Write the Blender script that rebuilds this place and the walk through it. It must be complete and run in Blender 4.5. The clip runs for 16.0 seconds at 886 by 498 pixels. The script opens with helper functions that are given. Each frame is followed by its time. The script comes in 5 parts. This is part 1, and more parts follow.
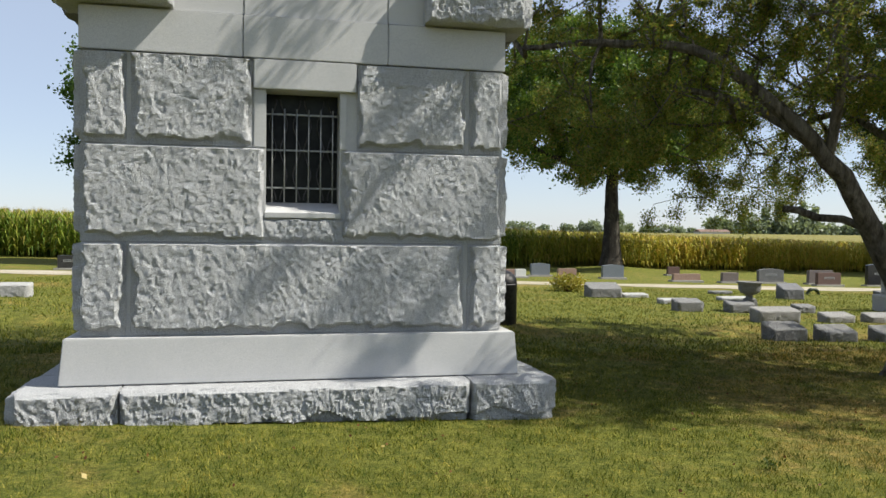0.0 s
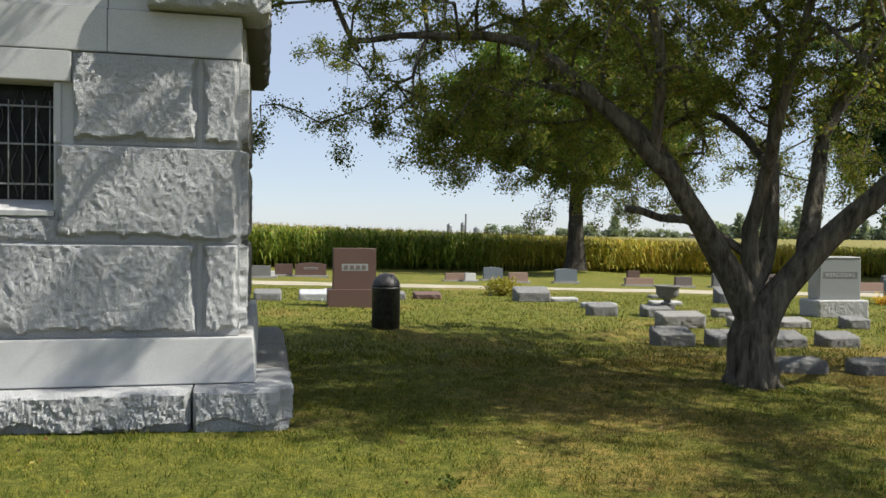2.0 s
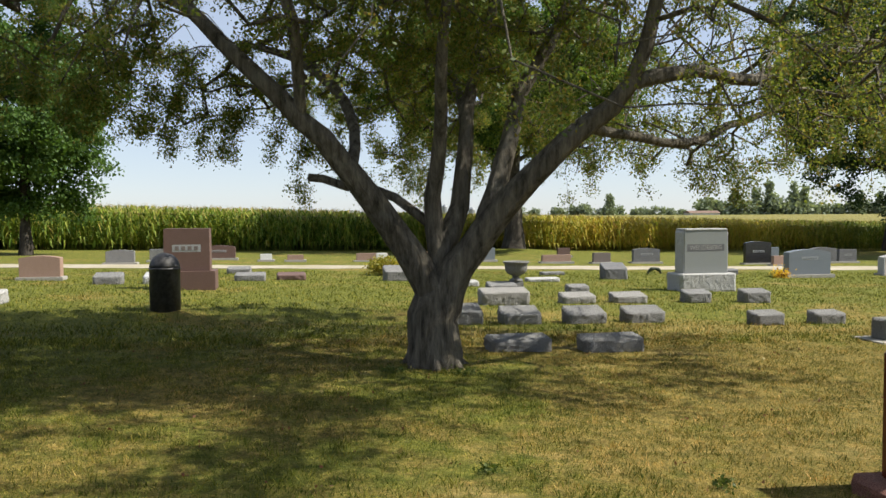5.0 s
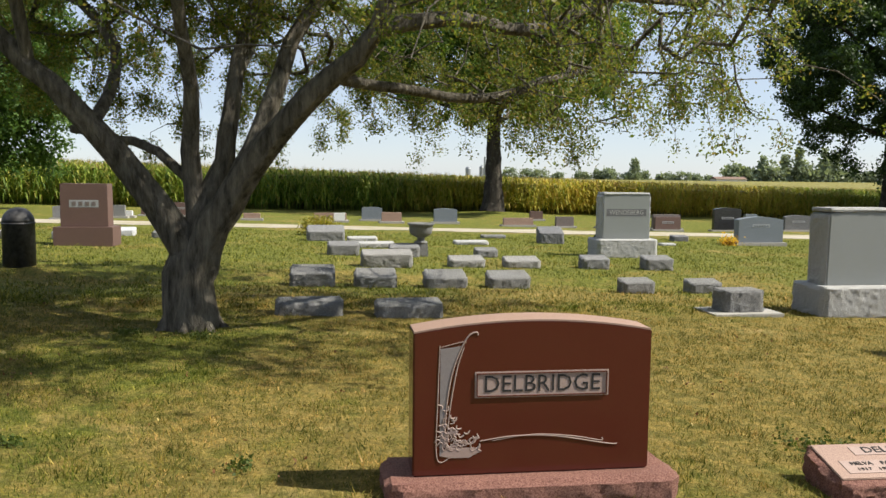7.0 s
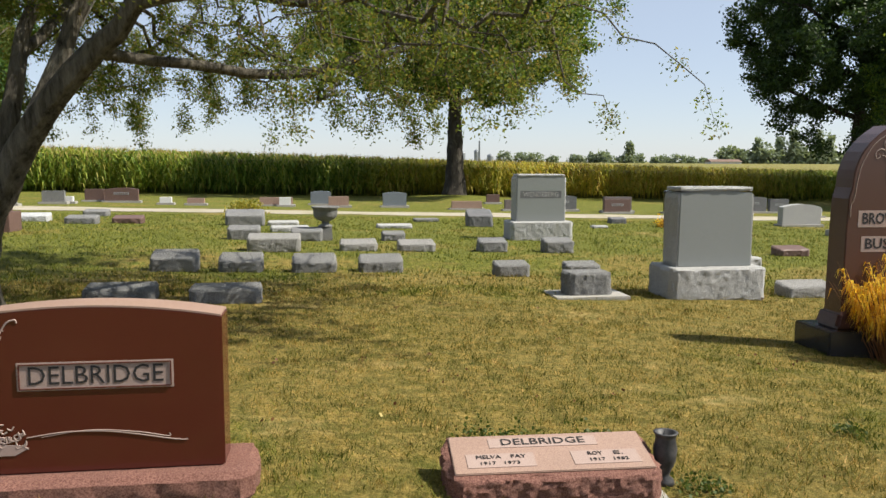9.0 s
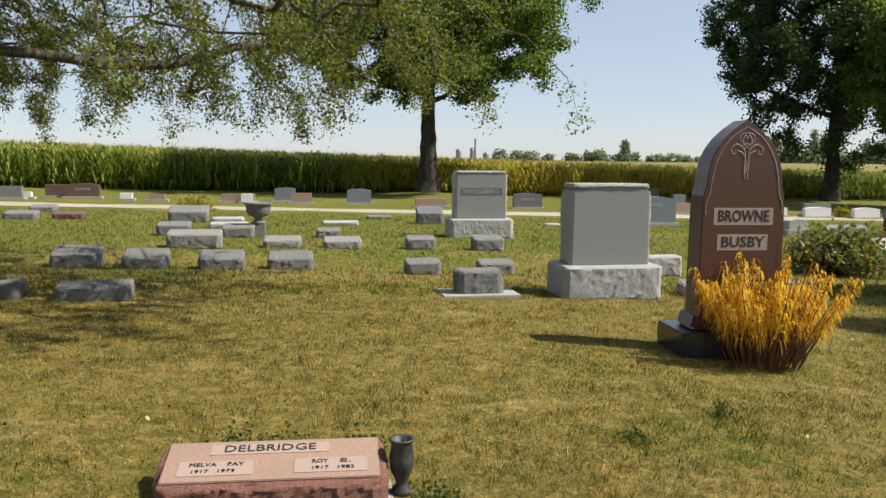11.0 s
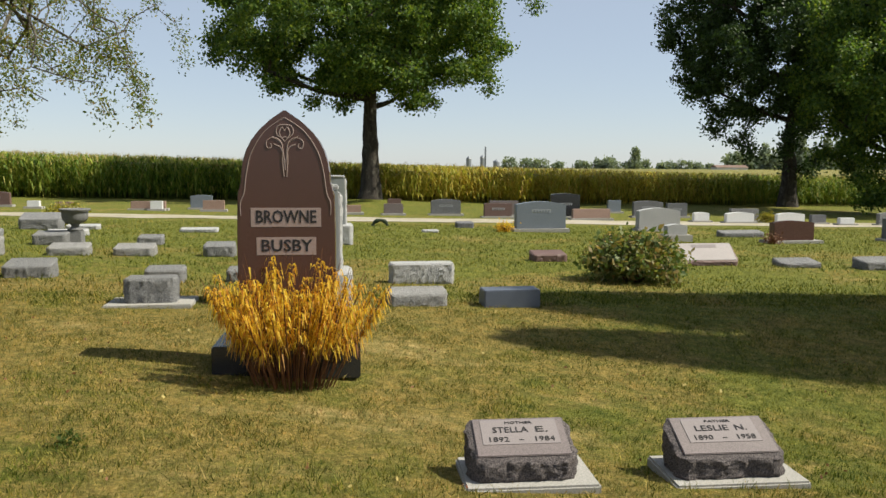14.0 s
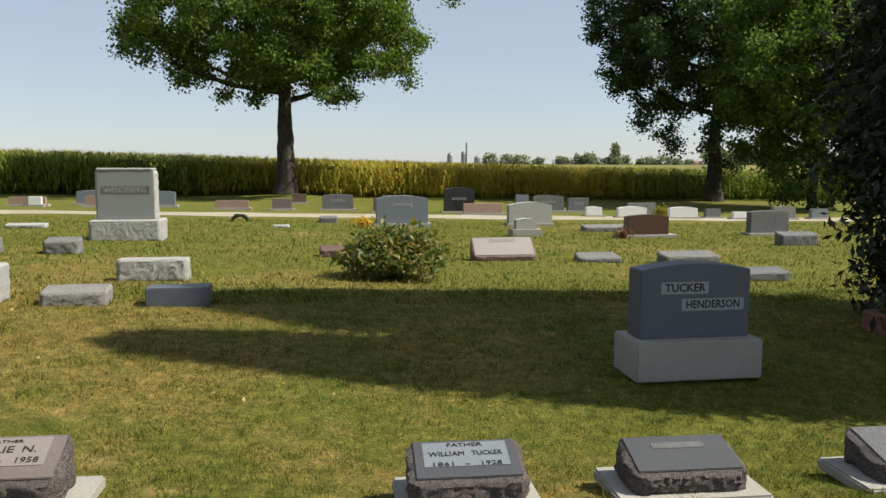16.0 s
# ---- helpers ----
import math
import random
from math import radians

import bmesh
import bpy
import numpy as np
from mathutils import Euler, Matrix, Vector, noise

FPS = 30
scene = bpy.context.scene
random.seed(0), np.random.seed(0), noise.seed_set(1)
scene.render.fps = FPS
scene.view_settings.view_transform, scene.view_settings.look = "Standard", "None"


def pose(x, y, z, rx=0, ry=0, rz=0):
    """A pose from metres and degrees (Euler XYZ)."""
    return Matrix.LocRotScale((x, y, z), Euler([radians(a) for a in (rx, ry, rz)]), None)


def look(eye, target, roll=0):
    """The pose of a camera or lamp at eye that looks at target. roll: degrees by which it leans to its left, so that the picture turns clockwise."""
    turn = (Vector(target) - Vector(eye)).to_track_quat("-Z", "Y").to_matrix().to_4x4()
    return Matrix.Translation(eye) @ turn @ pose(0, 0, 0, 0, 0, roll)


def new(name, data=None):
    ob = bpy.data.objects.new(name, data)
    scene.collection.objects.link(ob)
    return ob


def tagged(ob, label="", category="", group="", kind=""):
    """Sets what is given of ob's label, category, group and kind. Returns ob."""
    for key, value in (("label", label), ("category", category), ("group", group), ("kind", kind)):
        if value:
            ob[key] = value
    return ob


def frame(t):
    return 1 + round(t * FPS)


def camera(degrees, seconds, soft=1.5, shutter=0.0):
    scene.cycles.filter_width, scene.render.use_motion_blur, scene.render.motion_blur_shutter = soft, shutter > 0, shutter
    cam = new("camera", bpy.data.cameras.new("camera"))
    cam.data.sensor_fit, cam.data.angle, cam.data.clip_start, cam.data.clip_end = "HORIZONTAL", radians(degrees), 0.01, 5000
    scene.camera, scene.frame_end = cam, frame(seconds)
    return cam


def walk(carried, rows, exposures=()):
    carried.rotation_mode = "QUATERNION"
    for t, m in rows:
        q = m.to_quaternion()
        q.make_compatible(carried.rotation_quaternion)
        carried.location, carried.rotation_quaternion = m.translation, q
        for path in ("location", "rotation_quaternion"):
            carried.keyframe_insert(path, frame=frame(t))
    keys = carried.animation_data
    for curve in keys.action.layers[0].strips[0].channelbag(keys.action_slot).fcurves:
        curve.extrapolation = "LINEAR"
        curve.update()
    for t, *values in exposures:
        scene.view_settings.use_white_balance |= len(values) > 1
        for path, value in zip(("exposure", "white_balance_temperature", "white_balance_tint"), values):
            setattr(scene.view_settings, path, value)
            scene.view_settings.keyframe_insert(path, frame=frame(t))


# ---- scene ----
cam = camera(58.4, 16.0)
METRES, EYE, TILT, LEAN, TURN = 19.5, 1.55, -1.5, -0.7, 0.0
ROWS = [
    (0.0, 0.0, 0.0, 0.0, -0.0, 0.0, -0.0),
    (0.5, 0.0188, 0.0042, -0.0003, 0.39, -0.0, -0.12),
    (1.0, 0.0436, 0.0095, -0.001, 0.44, 0.21, -0.03),
    (1.5, 0.0724, 0.0146, -0.0009, 0.06, 0.47, -0.2),
    (2.0, 0.1039, 0.0211, -0.0018, -0.16, 0.33, -0.02),
    (2.5, 0.134, 0.0268, -0.0028, -0.58, -0.24, 0.21),
    (3.0, 0.1637, 0.0325, -0.0039, -0.68, -0.4, 0.39),
    (3.5, 0.1933, 0.0383, -0.005, -0.26, -0.53, 0.71),
    (4.0, 0.2229, 0.0439, -0.0061, -0.4, -0.76, 0.92),
    (6.5, 0.3928, 0.0747, -0.0103, 0.8, -2.46, 0.57),
    (7.0, 0.4259, 0.0803, -0.011, 1.64, -3.74, 0.03),
    (7.5, 0.4586, 0.086, -0.0123, 2.38, -4.05, 0.19),
    (8.0, 0.4859, 0.0914, -0.0127, 2.46, -4.2, 0.32),
    (8.5, 0.5084, 0.0951, -0.0131, 1.84, -4.44, 0.39),
    (9.0, 0.5272, 0.0991, -0.0137, 1.41, -4.86, 0.4),
    (11.5, 0.6165, 0.1153, -0.0158, 1.01, -5.1, -0.07),
    (12.0, 0.6429, 0.1201, -0.0164, 0.34, -5.2, -0.37),
    (12.5, 0.6746, 0.1266, -0.0173, 0.92, -4.94, -0.32),
    (13.0, 0.7114, 0.1339, -0.0183, 1.05, -4.72, -0.25),
    (13.5, 0.752, 0.1425, -0.0194, 1.72, -4.45, 0.03),
    (14.0, 0.7955, 0.1515, -0.0207, 2.22, -4.42, 0.4),
    (14.5, 0.8408, 0.1612, -0.0223, 2.18, -4.39, 0.68),
    (15.0, 0.8873, 0.1711, -0.0234, 2.35, -4.42, 0.91),
    (15.5, 0.9346, 0.1804, -0.0245, 1.85, -4.49, 0.87),
    (16.0, 0.9813, 0.1901, -0.0259, 1.12, -4.7, 0.52),
]

walk(cam, [(t, pose(0, 0, EYE, TILT, LEAN, TURN) @ pose(METRES * x, METRES * y, METRES * z, 90 + pitch, roll, yaw)) for t, x, y, z, yaw, pitch, roll in ROWS],
     [(0.0, 0.84, 6350, 10), (3.0, 0.86, 6380, 10), (4.0, 0.88, 6450, 10), (6.5, 0.92, 6500, 10), (9.0, 0.84, 6500, 10), (12.0, 0.72, 6550, 9), (14.5, 0.66, 6600, 7.5), (16.0, 0.64, 6650, 7)])


GROUND = (0.2082, -0.02611, -0.02338, 0.00012, 0.00026)
OAK = (9.84, 46.4)
SILOS = ((10.5, 800.0, 3.6, 15.5), (24.0, 800.0, 3.0, 17.0), (38.0, 800.0, 4.5, 12.0))
BARN = (217.0, 640.0)
FAR_GROVES = ((67, 700, 42, 13, 1, 0), (123, 700, 26, 14, 2, 0), (163, 700, 30, 14, 3, 2), (202, 700, 36, 12, 4, 0), (290, 700, 90, 20, 5, 5), (385, 700, 110, 16, 6, 2), (-330, 800, 60, 12, 7, 0))

# ---- world, sun, exposure ----
SUN_AZ, SUN_EL = -5.0, 49.0            # degrees from +x towards +y, and above the horizon
world = bpy.data.worlds.new("world")
scene.world = world
world.use_nodes = True
wn = world.node_tree
sky = wn.nodes.new("ShaderNodeTexSky")
sky.sky_type, sky.sun_disc = "NISHITA", False
sky.sun_elevation, sky.sun_rotation = radians(SUN_EL), radians(90 - SUN_AZ)
sky.air_density, sky.dust_density, sky.ozone_density = 0.85, 0.25, 1.0
veil = wn.nodes.new("ShaderNodeMix")      # thin even haze over the whole sky
veil.data_type = "RGBA"
veil.inputs[0].default_value = 0.60
veil.inputs[7].default_value = (4.3, 4.75, 5.6, 1.0)
wn.links.new(sky.outputs[0], veil.inputs[6])
wn.links.new(veil.outputs[2], wn.nodes["Background"].inputs[0])
wn.nodes["Background"].inputs[1].default_value = 0.081
sun_data = bpy.data.lights.new("sun", "SUN")
sun_data.energy, sun_data.angle, sun_data.color = 5.0, radians(0.53), (1.0, 0.945, 0.82)
sun = new("sun", sun_data)
_d = Vector((math.cos(radians(SUN_EL)) * math.cos(radians(SUN_AZ)), math.cos(radians(SUN_EL)) * math.sin(radians(SUN_AZ)), math.sin(radians(SUN_EL))))
sun.matrix_world = look(_d * 60, (0, 0, 0))

ROT = 10.5                              # the rows of graves, the lane and the field run at this angle
CR, SR = math.cos(radians(ROT)), math.sin(radians(ROT))


# ---- materials ----
ALBEDO = 0.72                           # share of the named tints that the weathered surfaces send back


class Mat:
    def __init__(self, name, rough=0.8, metal=0.0, spec=0.5):
        self.m = bpy.data.materials.new(name)
        self.m.use_nodes = True
        self.n, self.l = self.m.node_tree.nodes, self.m.node_tree.links
        self.b = self.n["Principled BSDF"]
        self.b.inputs["Roughness"].default_value = rough
        self.b.inputs["Metallic"].default_value = metal
        self.b.inputs["Specular IOR Level"].default_value = spec
        self.tc = self.n.new("ShaderNodeTexCoord")
        self.co = self.tc.outputs["Object"]

    def world_space(self):
        g = self.n.new("ShaderNodeNewGeometry")
        self.co = g.outputs["Position"]
        return self

    def noise(self, scale, detail=4.0, rough=0.6, stretch=None):
        t = self.n.new("ShaderNodeTexNoise")
        t.inputs["Scale"].default_value, t.inputs["Detail"].default_value, t.inputs["Roughness"].default_value = scale, detail, rough
        co = self.co
        if stretch:
            mp = self.n.new("ShaderNodeMapping")
            mp.inputs["Scale"].default_value = stretch
            self.l.new(co, mp.inputs[0])
            co = mp.outputs[0]
        self.l.new(co, t.inputs["Vector"])
        return t.outputs[0]

    def ramp(self, value, *stops):
        r = self.n.new("ShaderNodeValToRGB")
        e = r.color_ramp.elements
        while len(e) < len(stops):
            e.new(0.5)
        for k, (p, c) in zip(e, stops):
            k.position, k.color = p, (*c, 1.0) if len(c) == 3 else c
        self.l.new(value, r.inputs[0])
        return r.outputs[0]

    def mix(self, fac, a, b, mode="MIX"):
        x = self.n.new("ShaderNodeMix")
        x.data_type, x.blend_type = "RGBA", mode
        for sock, v in ((x.inputs[0], fac), (x.inputs[6], a), (x.inputs[7], b)):
            if isinstance(v, (int, float)):
                sock.default_value = v
            elif isinstance(v, tuple):
                sock.default_value = (*v, 1.0)
            else:
                self.l.new(v, sock)
        return x.outputs[2]

    def dry(self, node, k=0.20):
        """Adds to a value the drought of the open sunny stretch in the middle of the lawn."""
        d = self.n.new("ShaderNodeVectorMath")
        d.operation = "DISTANCE"
        d.inputs[1].default_value = (11.0, 8.5, 0.0)
        self.l.new(self.co, d.inputs[0])
        m = self.n.new("ShaderNodeMapRange")
        m.inputs["From Min"].default_value, m.inputs["From Max"].default_value = 2.0, 10.5
        m.inputs["To Min"].default_value, m.inputs["To Max"].default_value = k * 0.55, -k * 0.85
        self.l.new(d.outputs["Value"], m.inputs["Value"])
        s = self.n.new("ShaderNodeMath")
        s.operation = "ADD"
        self.l.new(node.outputs[0], s.inputs[0])
        self.l.new(m.outputs[0], s.inputs[1])
        return s

    def bump(self, value, strength=0.4, distance=0.01):
        b = self.n.new("ShaderNodeBump")
        b.inputs["Strength"].default_value, b.inputs["Distance"].default_value = strength, distance
        self.l.new(value, b.inputs["Height"])
        self.l.new(b.outputs[0], self.b.inputs["Normal"])

    def color(self, c):
        self.l.new(self.mix(1.0, c, (ALBEDO,) * 3, "MULTIPLY"), self.b.inputs["Base Color"])
        return self

    def island(self):
        g = self.n.new("ShaderNodeNewGeometry")
        return g.outputs["Random Per Island"]

    def translucent(self, c, fac):
        t = self.n.new("ShaderNodeBsdfTranslucent")
        mx = self.n.new("ShaderNodeMixShader")
        mx.inputs[0].default_value = fac
        self.l.new(self.mix(1.0, c, (ALBEDO,) * 3, "MULTIPLY"), t.inputs[0])
        self.l.new(self.b.outputs[0], mx.inputs[1])
        self.l.new(t.outputs[0], mx.inputs[2])
        self.l.new(mx.outputs[0], self.n["Material Output"].inputs[0])


def granite(name, dark, light, rough=0.7, speck=170.0, bump=0.5, stain=0.35, dist=0.006, stainc=None):
    k = Mat(name, rough)
    mid = tuple((a + b) / 2 for a, b in zip(dark, light))
    grain = k.ramp(k.noise(speck, 2.0), (0.36, dark), (0.5, mid), (0.64, light))
    big = k.ramp(k.noise(2.2, 6.0, 0.65), (0.38, (0, 0, 0)), (0.72, (1, 1, 1)))
    st = stainc or tuple(c * 0.55 for c in mid)
    sc = k.n.new("ShaderNodeMath")
    sc.operation = "MULTIPLY"
    sc.inputs[1].default_value = stain
    k.l.new(big, sc.inputs[0])
    k.color(k.mix(sc.outputs[0], grain, st))
    if bump:
        h = k.noise(speck * 0.35, 8.0, 0.8)
        if bump > 0.7:
            h2 = k.noise(speck * 0.12, 6.0, 0.7)
            s = k.n.new("ShaderNodeMath")
            s.operation = "MULTIPLY_ADD"
            s.inputs[1].default_value = 0.5
            k.l.new(h2, s.inputs[0])
            k.l.new(h, s.inputs[2])
            h = s.outputs[0]
        k.bump(h, bump, dist * (1.6 if bump > 0.7 else 1.0))
    return k.m


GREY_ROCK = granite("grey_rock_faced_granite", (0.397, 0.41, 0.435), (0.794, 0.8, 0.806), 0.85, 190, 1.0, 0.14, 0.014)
GREY_SMOOTH = granite("grey_dressed_granite", (0.482, 0.482, 0.487), (0.672, 0.666, 0.655), 0.75, 220, 0.25, 0.3, 0.003, (0.403, 0.414, 0.414))
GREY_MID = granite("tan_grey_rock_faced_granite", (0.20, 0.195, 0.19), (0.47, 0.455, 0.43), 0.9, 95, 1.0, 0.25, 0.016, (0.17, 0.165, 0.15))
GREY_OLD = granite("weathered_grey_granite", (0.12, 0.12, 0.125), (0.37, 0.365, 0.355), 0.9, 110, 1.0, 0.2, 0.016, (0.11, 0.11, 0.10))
GREY_DARK = granite("dark_weathered_granite", (0.10, 0.10, 0.105), (0.24, 0.24, 0.25), 0.8, 120, 0.8, 0.5, 0.01)
GREY_STEEL = granite("steeled_grey_granite", (0.25, 0.265, 0.26), (0.35, 0.365, 0.36), 0.55, 260, 0.12, 0.2, 0.002, (0.30, 0.32, 0.31))
PALE_ROCK = granite("pale_rock_faced_granite", (0.34, 0.34, 0.34), (0.60, 0.59, 0.57), 0.85, 150, 0.9, 0.10, 0.012)
BLUE_GREY = granite("blue_grey_granite", (0.085, 0.10, 0.135), (0.15, 0.17, 0.21), 0.45, 260, 0.08, 0.15, 0.002)
PALE_BLUE = granite("light_blue_grey_granite", (0.15, 0.175, 0.21), (0.25, 0.28, 0.315), 0.6, 220, 0.15, 0.15, 0.003)
RED_POLISH = granite("polished_red_granite", (0.078, 0.015, 0.010), (0.135, 0.030, 0.020), 0.13, 300, 0.0, 0.15)
RED_ROCK = granite("rock_faced_pink_granite", (0.17, 0.06, 0.043), (0.40, 0.19, 0.14), 0.85, 120, 0.9, 0.25, 0.012)
PINK = granite("pink_granite", (0.31, 0.19, 0.145), (0.47, 0.32, 0.25), 0.6, 220, 0.15, 0.25, 0.003)
PINK_DULL = granite("dull_pink_brown_granite", (0.12, 0.066, 0.054), (0.195, 0.116, 0.096), 0.6, 240, 0.15, 0.25, 0.003)
BROWN_POLISH = granite("polished_brown_granite", (0.075, 0.032, 0.026), (0.15, 0.075, 0.062), 0.22, 260, 0.0, 0.15)
BROWN_STEEL = granite("steeled_mauve_granite", (0.14, 0.11, 0.105), (0.25, 0.205, 0.195), 0.6, 220, 0.15, 0.2, 0.003)
BROWN_ROCK = granite("rock_faced_dark_granite", (0.05, 0.042, 0.042), (0.22, 0.18, 0.17), 0.8, 110, 1.0, 0.3, 0.014)
BLACK_POLISH = granite("black_granite", (0.018, 0.018, 0.02), (0.06, 0.06, 0.065), 0.2, 260, 0.0, 0.1)
# white stone raised further, so that faces turned from the sun look sunlit
WHITE_SUNLIT = granite("sun_lifted_white_stone", (0.72, 0.72, 0.71), (0.92, 0.91, 0.89), 0.7, 220, 0.15, 0.12, 0.003)
MAUVE_GREY = granite("mauve_grey_granite", (0.281, 0.244, 0.237), (0.4, 0.355, 0.34), 0.6, 220, 0.15, 0.2, 0.003)
CONCRETE = granite("pale_concrete", (0.33, 0.32, 0.29), (0.50, 0.47, 0.43), 0.9, 90, 0.5, 0.45, 0.004, (0.28, 0.27, 0.22))
FROST = granite("frosted_letter_panel", (0.36, 0.25, 0.215), (0.50, 0.38, 0.33), 0.85, 300, 0.2, 0.15, 0.002)
FROST_GREY = granite("frosted_grey_panel", (0.32, 0.33, 0.35), (0.46, 0.47, 0.48), 0.85, 300, 0.2, 0.15, 0.002)
FROST_DIM = granite("dull_frosted_panel", (0.23, 0.195, 0.19), (0.33, 0.29, 0.28), 0.85, 300, 0.2, 0.15, 0.002)
DARK_STEEL = granite("dark_steeled_granite", (0.045, 0.047, 0.055), (0.105, 0.108, 0.118), 0.45, 240, 0.1, 0.15, 0.002)
INK = granite("dark_cut_letters", (0.012, 0.010, 0.010), (0.028, 0.024, 0.024), 0.8, 200, 0.0, 0.1)
IRON = Mat("weathered_iron", 0.6, 0.3)
IRON.color(IRON.ramp(IRON.noise(40), (0.35, (0.22, 0.23, 0.23)), (0.7, (0.42, 0.43, 0.42))))
IRON = IRON.m
DARK_IRON = Mat("dark_painted_iron", 0.55, 0.2)
DARK_IRON.color(DARK_IRON.ramp(DARK_IRON.noise(14, 5), (0.35, (0.03, 0.03, 0.034)), (0.75, (0.11, 0.105, 0.105))))
DARK_IRON.bump(DARK_IRON.noise(60), 0.3, 0.004)
DARK_IRON = DARK_IRON.m
GLASS = Mat("dark_leaded_glass", 0.35, 0.0, 0.15)
GLASS.color(GLASS.ramp(GLASS.noise(5, 3), (0.4, (0.004, 0.005, 0.005)), (0.75, (0.03, 0.035, 0.03))))
GLASS = GLASS.m
WHITE = Mat("white_painted_siding", 0.7)
WHITE.color(WHITE.ramp(WHITE.noise(1.5, 4), (0.3, (0.62, 0.62, 0.6)), (0.7, (0.8, 0.8, 0.78))))
WHITE = WHITE.m
STEEL = Mat("galvanised_steel", 0.5, 0.6)
STEEL.color(STEEL.ramp(STEEL.noise(0.8, 4), (0.3, (0.26, 0.28, 0.3)), (0.7, (0.42, 0.44, 0.46))))
STEEL = STEEL.m
ROOF = Mat("brown_shingle_roof", 0.9)
ROOF.color(ROOF.ramp(ROOF.noise(2, 4), (0.3, (0.16, 0.10, 0.075)), (0.7, (0.26, 0.17, 0.13))))
ROOF = ROOF.m


def lawn():
    k = Mat("mown_dry_lawn", 0.95, 0.0, 0.15).world_space()
    fine = k.noise(38, 6, 0.75)
    patch = k.noise(0.42, 6, 0.62)
    mid = k.noise(3.2, 5, 0.65)
    green = k.ramp(fine, (0.30, (0.054, 0.072, 0.010)), (0.52, (0.155, 0.166, 0.026)), (0.72, (0.32, 0.295, 0.068)))
    dry = k.ramp(fine, (0.30, (0.092, 0.076, 0.015)), (0.52, (0.25, 0.195, 0.050)), (0.74, (0.50, 0.39, 0.13)))
    a = k.n.new("ShaderNodeMath")
    a.operation = "MULTIPLY_ADD"
    a.inputs[1].default_value = 0.6
    k.l.new(mid, a.inputs[0])
    k.l.new(patch, a.inputs[2])
    a = k.dry(a)
    sel = k.ramp(a.outputs[0], (0.65, (0, 0, 0)), (0.82, (1, 1, 1)))
    straw = k.ramp(k.noise(0.8, 6, 0.7, (0.55, 1.5, 1.0)), (0.56, (0, 0, 0)), (0.72, (0.75, 0.75, 0.75)))
    tuft = k.ramp(k.noise(8.5, 4, 0.65), (0.36, (0.66, 0.74, 0.6)), (0.5, (1.0, 1.0, 1.0)), (0.63, (1.35, 1.26, 1.3)))
    k.color(k.mix(1.0, k.mix(k.mix(1.0, straw, sel, "MULTIPLY"), k.mix(sel, green, dry), (0.50, 0.39, 0.16)), tuft, "MULTIPLY"))
    k.bump(k.noise(60, 6, 0.8), 0.8, 0.03)
    return k.m


LAWN = lawn()


def blades():
    k = Mat("grass_blades", 0.7, 0.0, 0.2)
    c = k.ramp(k.island(), (0.0, (0.0492, 0.082, 0.0107)), (0.35, (0.127, 0.152, 0.023)), (0.62, (0.226, 0.209, 0.0459)), (0.85, (0.344, 0.283, 0.0902)), (1.0, (0.558, 0.467, 0.221)))
    k.world_space()
    raw_patch = k.noise(0.42, 6, 0.62)
    patch = k.ramp(k.dry(raw_patch.node, 0.16).outputs[0], (0.42, (0.80, 0.92, 0.42)), (0.55, (1.16, 1.0, 0.78)))
    straw = k.ramp(k.noise(0.8, 6, 0.7, (0.55, 1.5, 1.0)), (0.56, (0, 0, 0)), (0.72, (0.8, 0.8, 0.8)))
    mott = k.ramp(k.noise(2.6, 5, 0.7), (0.36, (0.66, 0.78, 0.6)), (0.5, (1.0, 1.0, 1.0)), (0.64, (1.3, 1.16, 1.25)))
    c2 = k.mix(1.0, k.mix(1.0, c, patch, "MULTIPLY"), mott, "MULTIPLY")
    tuft = k.ramp(k.noise(8.5, 4, 0.65), (0.36, (0.62, 0.72, 0.58)), (0.5, (1.0, 1.0, 1.0)), (0.63, (1.42, 1.30, 1.35)))
    c2 = k.mix(1.0, c2, tuft, "MULTIPLY")
    c2 = k.mix(k.mix(1.0, straw, k.ramp(k.dry(raw_patch.node, 0.16).outputs[0], (0.40, (0, 0, 0)), (0.60, (1, 1, 1))), "MULTIPLY"), c2, (0.52, 0.41, 0.18))
    k.color(c2)
    k.translucent(c2, 0.3)
    return k.m


BLADES = blades()
GRAVEL = Mat("pale_crushed_stone", 0.95).world_space()
GRAVEL.color(GRAVEL.mix(GRAVEL.ramp(GRAVEL.noise(0.7, 5), (0.42, (0, 0, 0)), (0.66, (0.95, 0.95, 0.95))),
                        GRAVEL.ramp(GRAVEL.noise(50, 4), (0.3, (0.351, 0.304, 0.236)), (0.7, (0.621, 0.553, 0.459))), (0.378, 0.338, 0.216)))
GRAVEL.bump(GRAVEL.noise(55, 4), 0.7, 0.02)
GRAVEL = GRAVEL.m


def bark(name, lo, hi, scale=9):
    k = Mat(name, 0.95, 0.0, 0.2)
    n = k.noise(scale * 1.5, 8, 0.72, (1, 1, 0.16))
    c = k.ramp(n, (0.32, lo), (0.55, tuple((a + b) / 2 for a, b in zip(lo, hi))), (0.75, hi))
    lich = k.ramp(k.noise(3.5, 5, 0.6), (0.55, (0, 0, 0)), (0.72, (0.55, 0.55, 0.55)))
    k.color(k.mix(lich, c, (0.23, 0.22, 0.18)))
    k.bump(n, 1.0, 0.07)
    return k.m


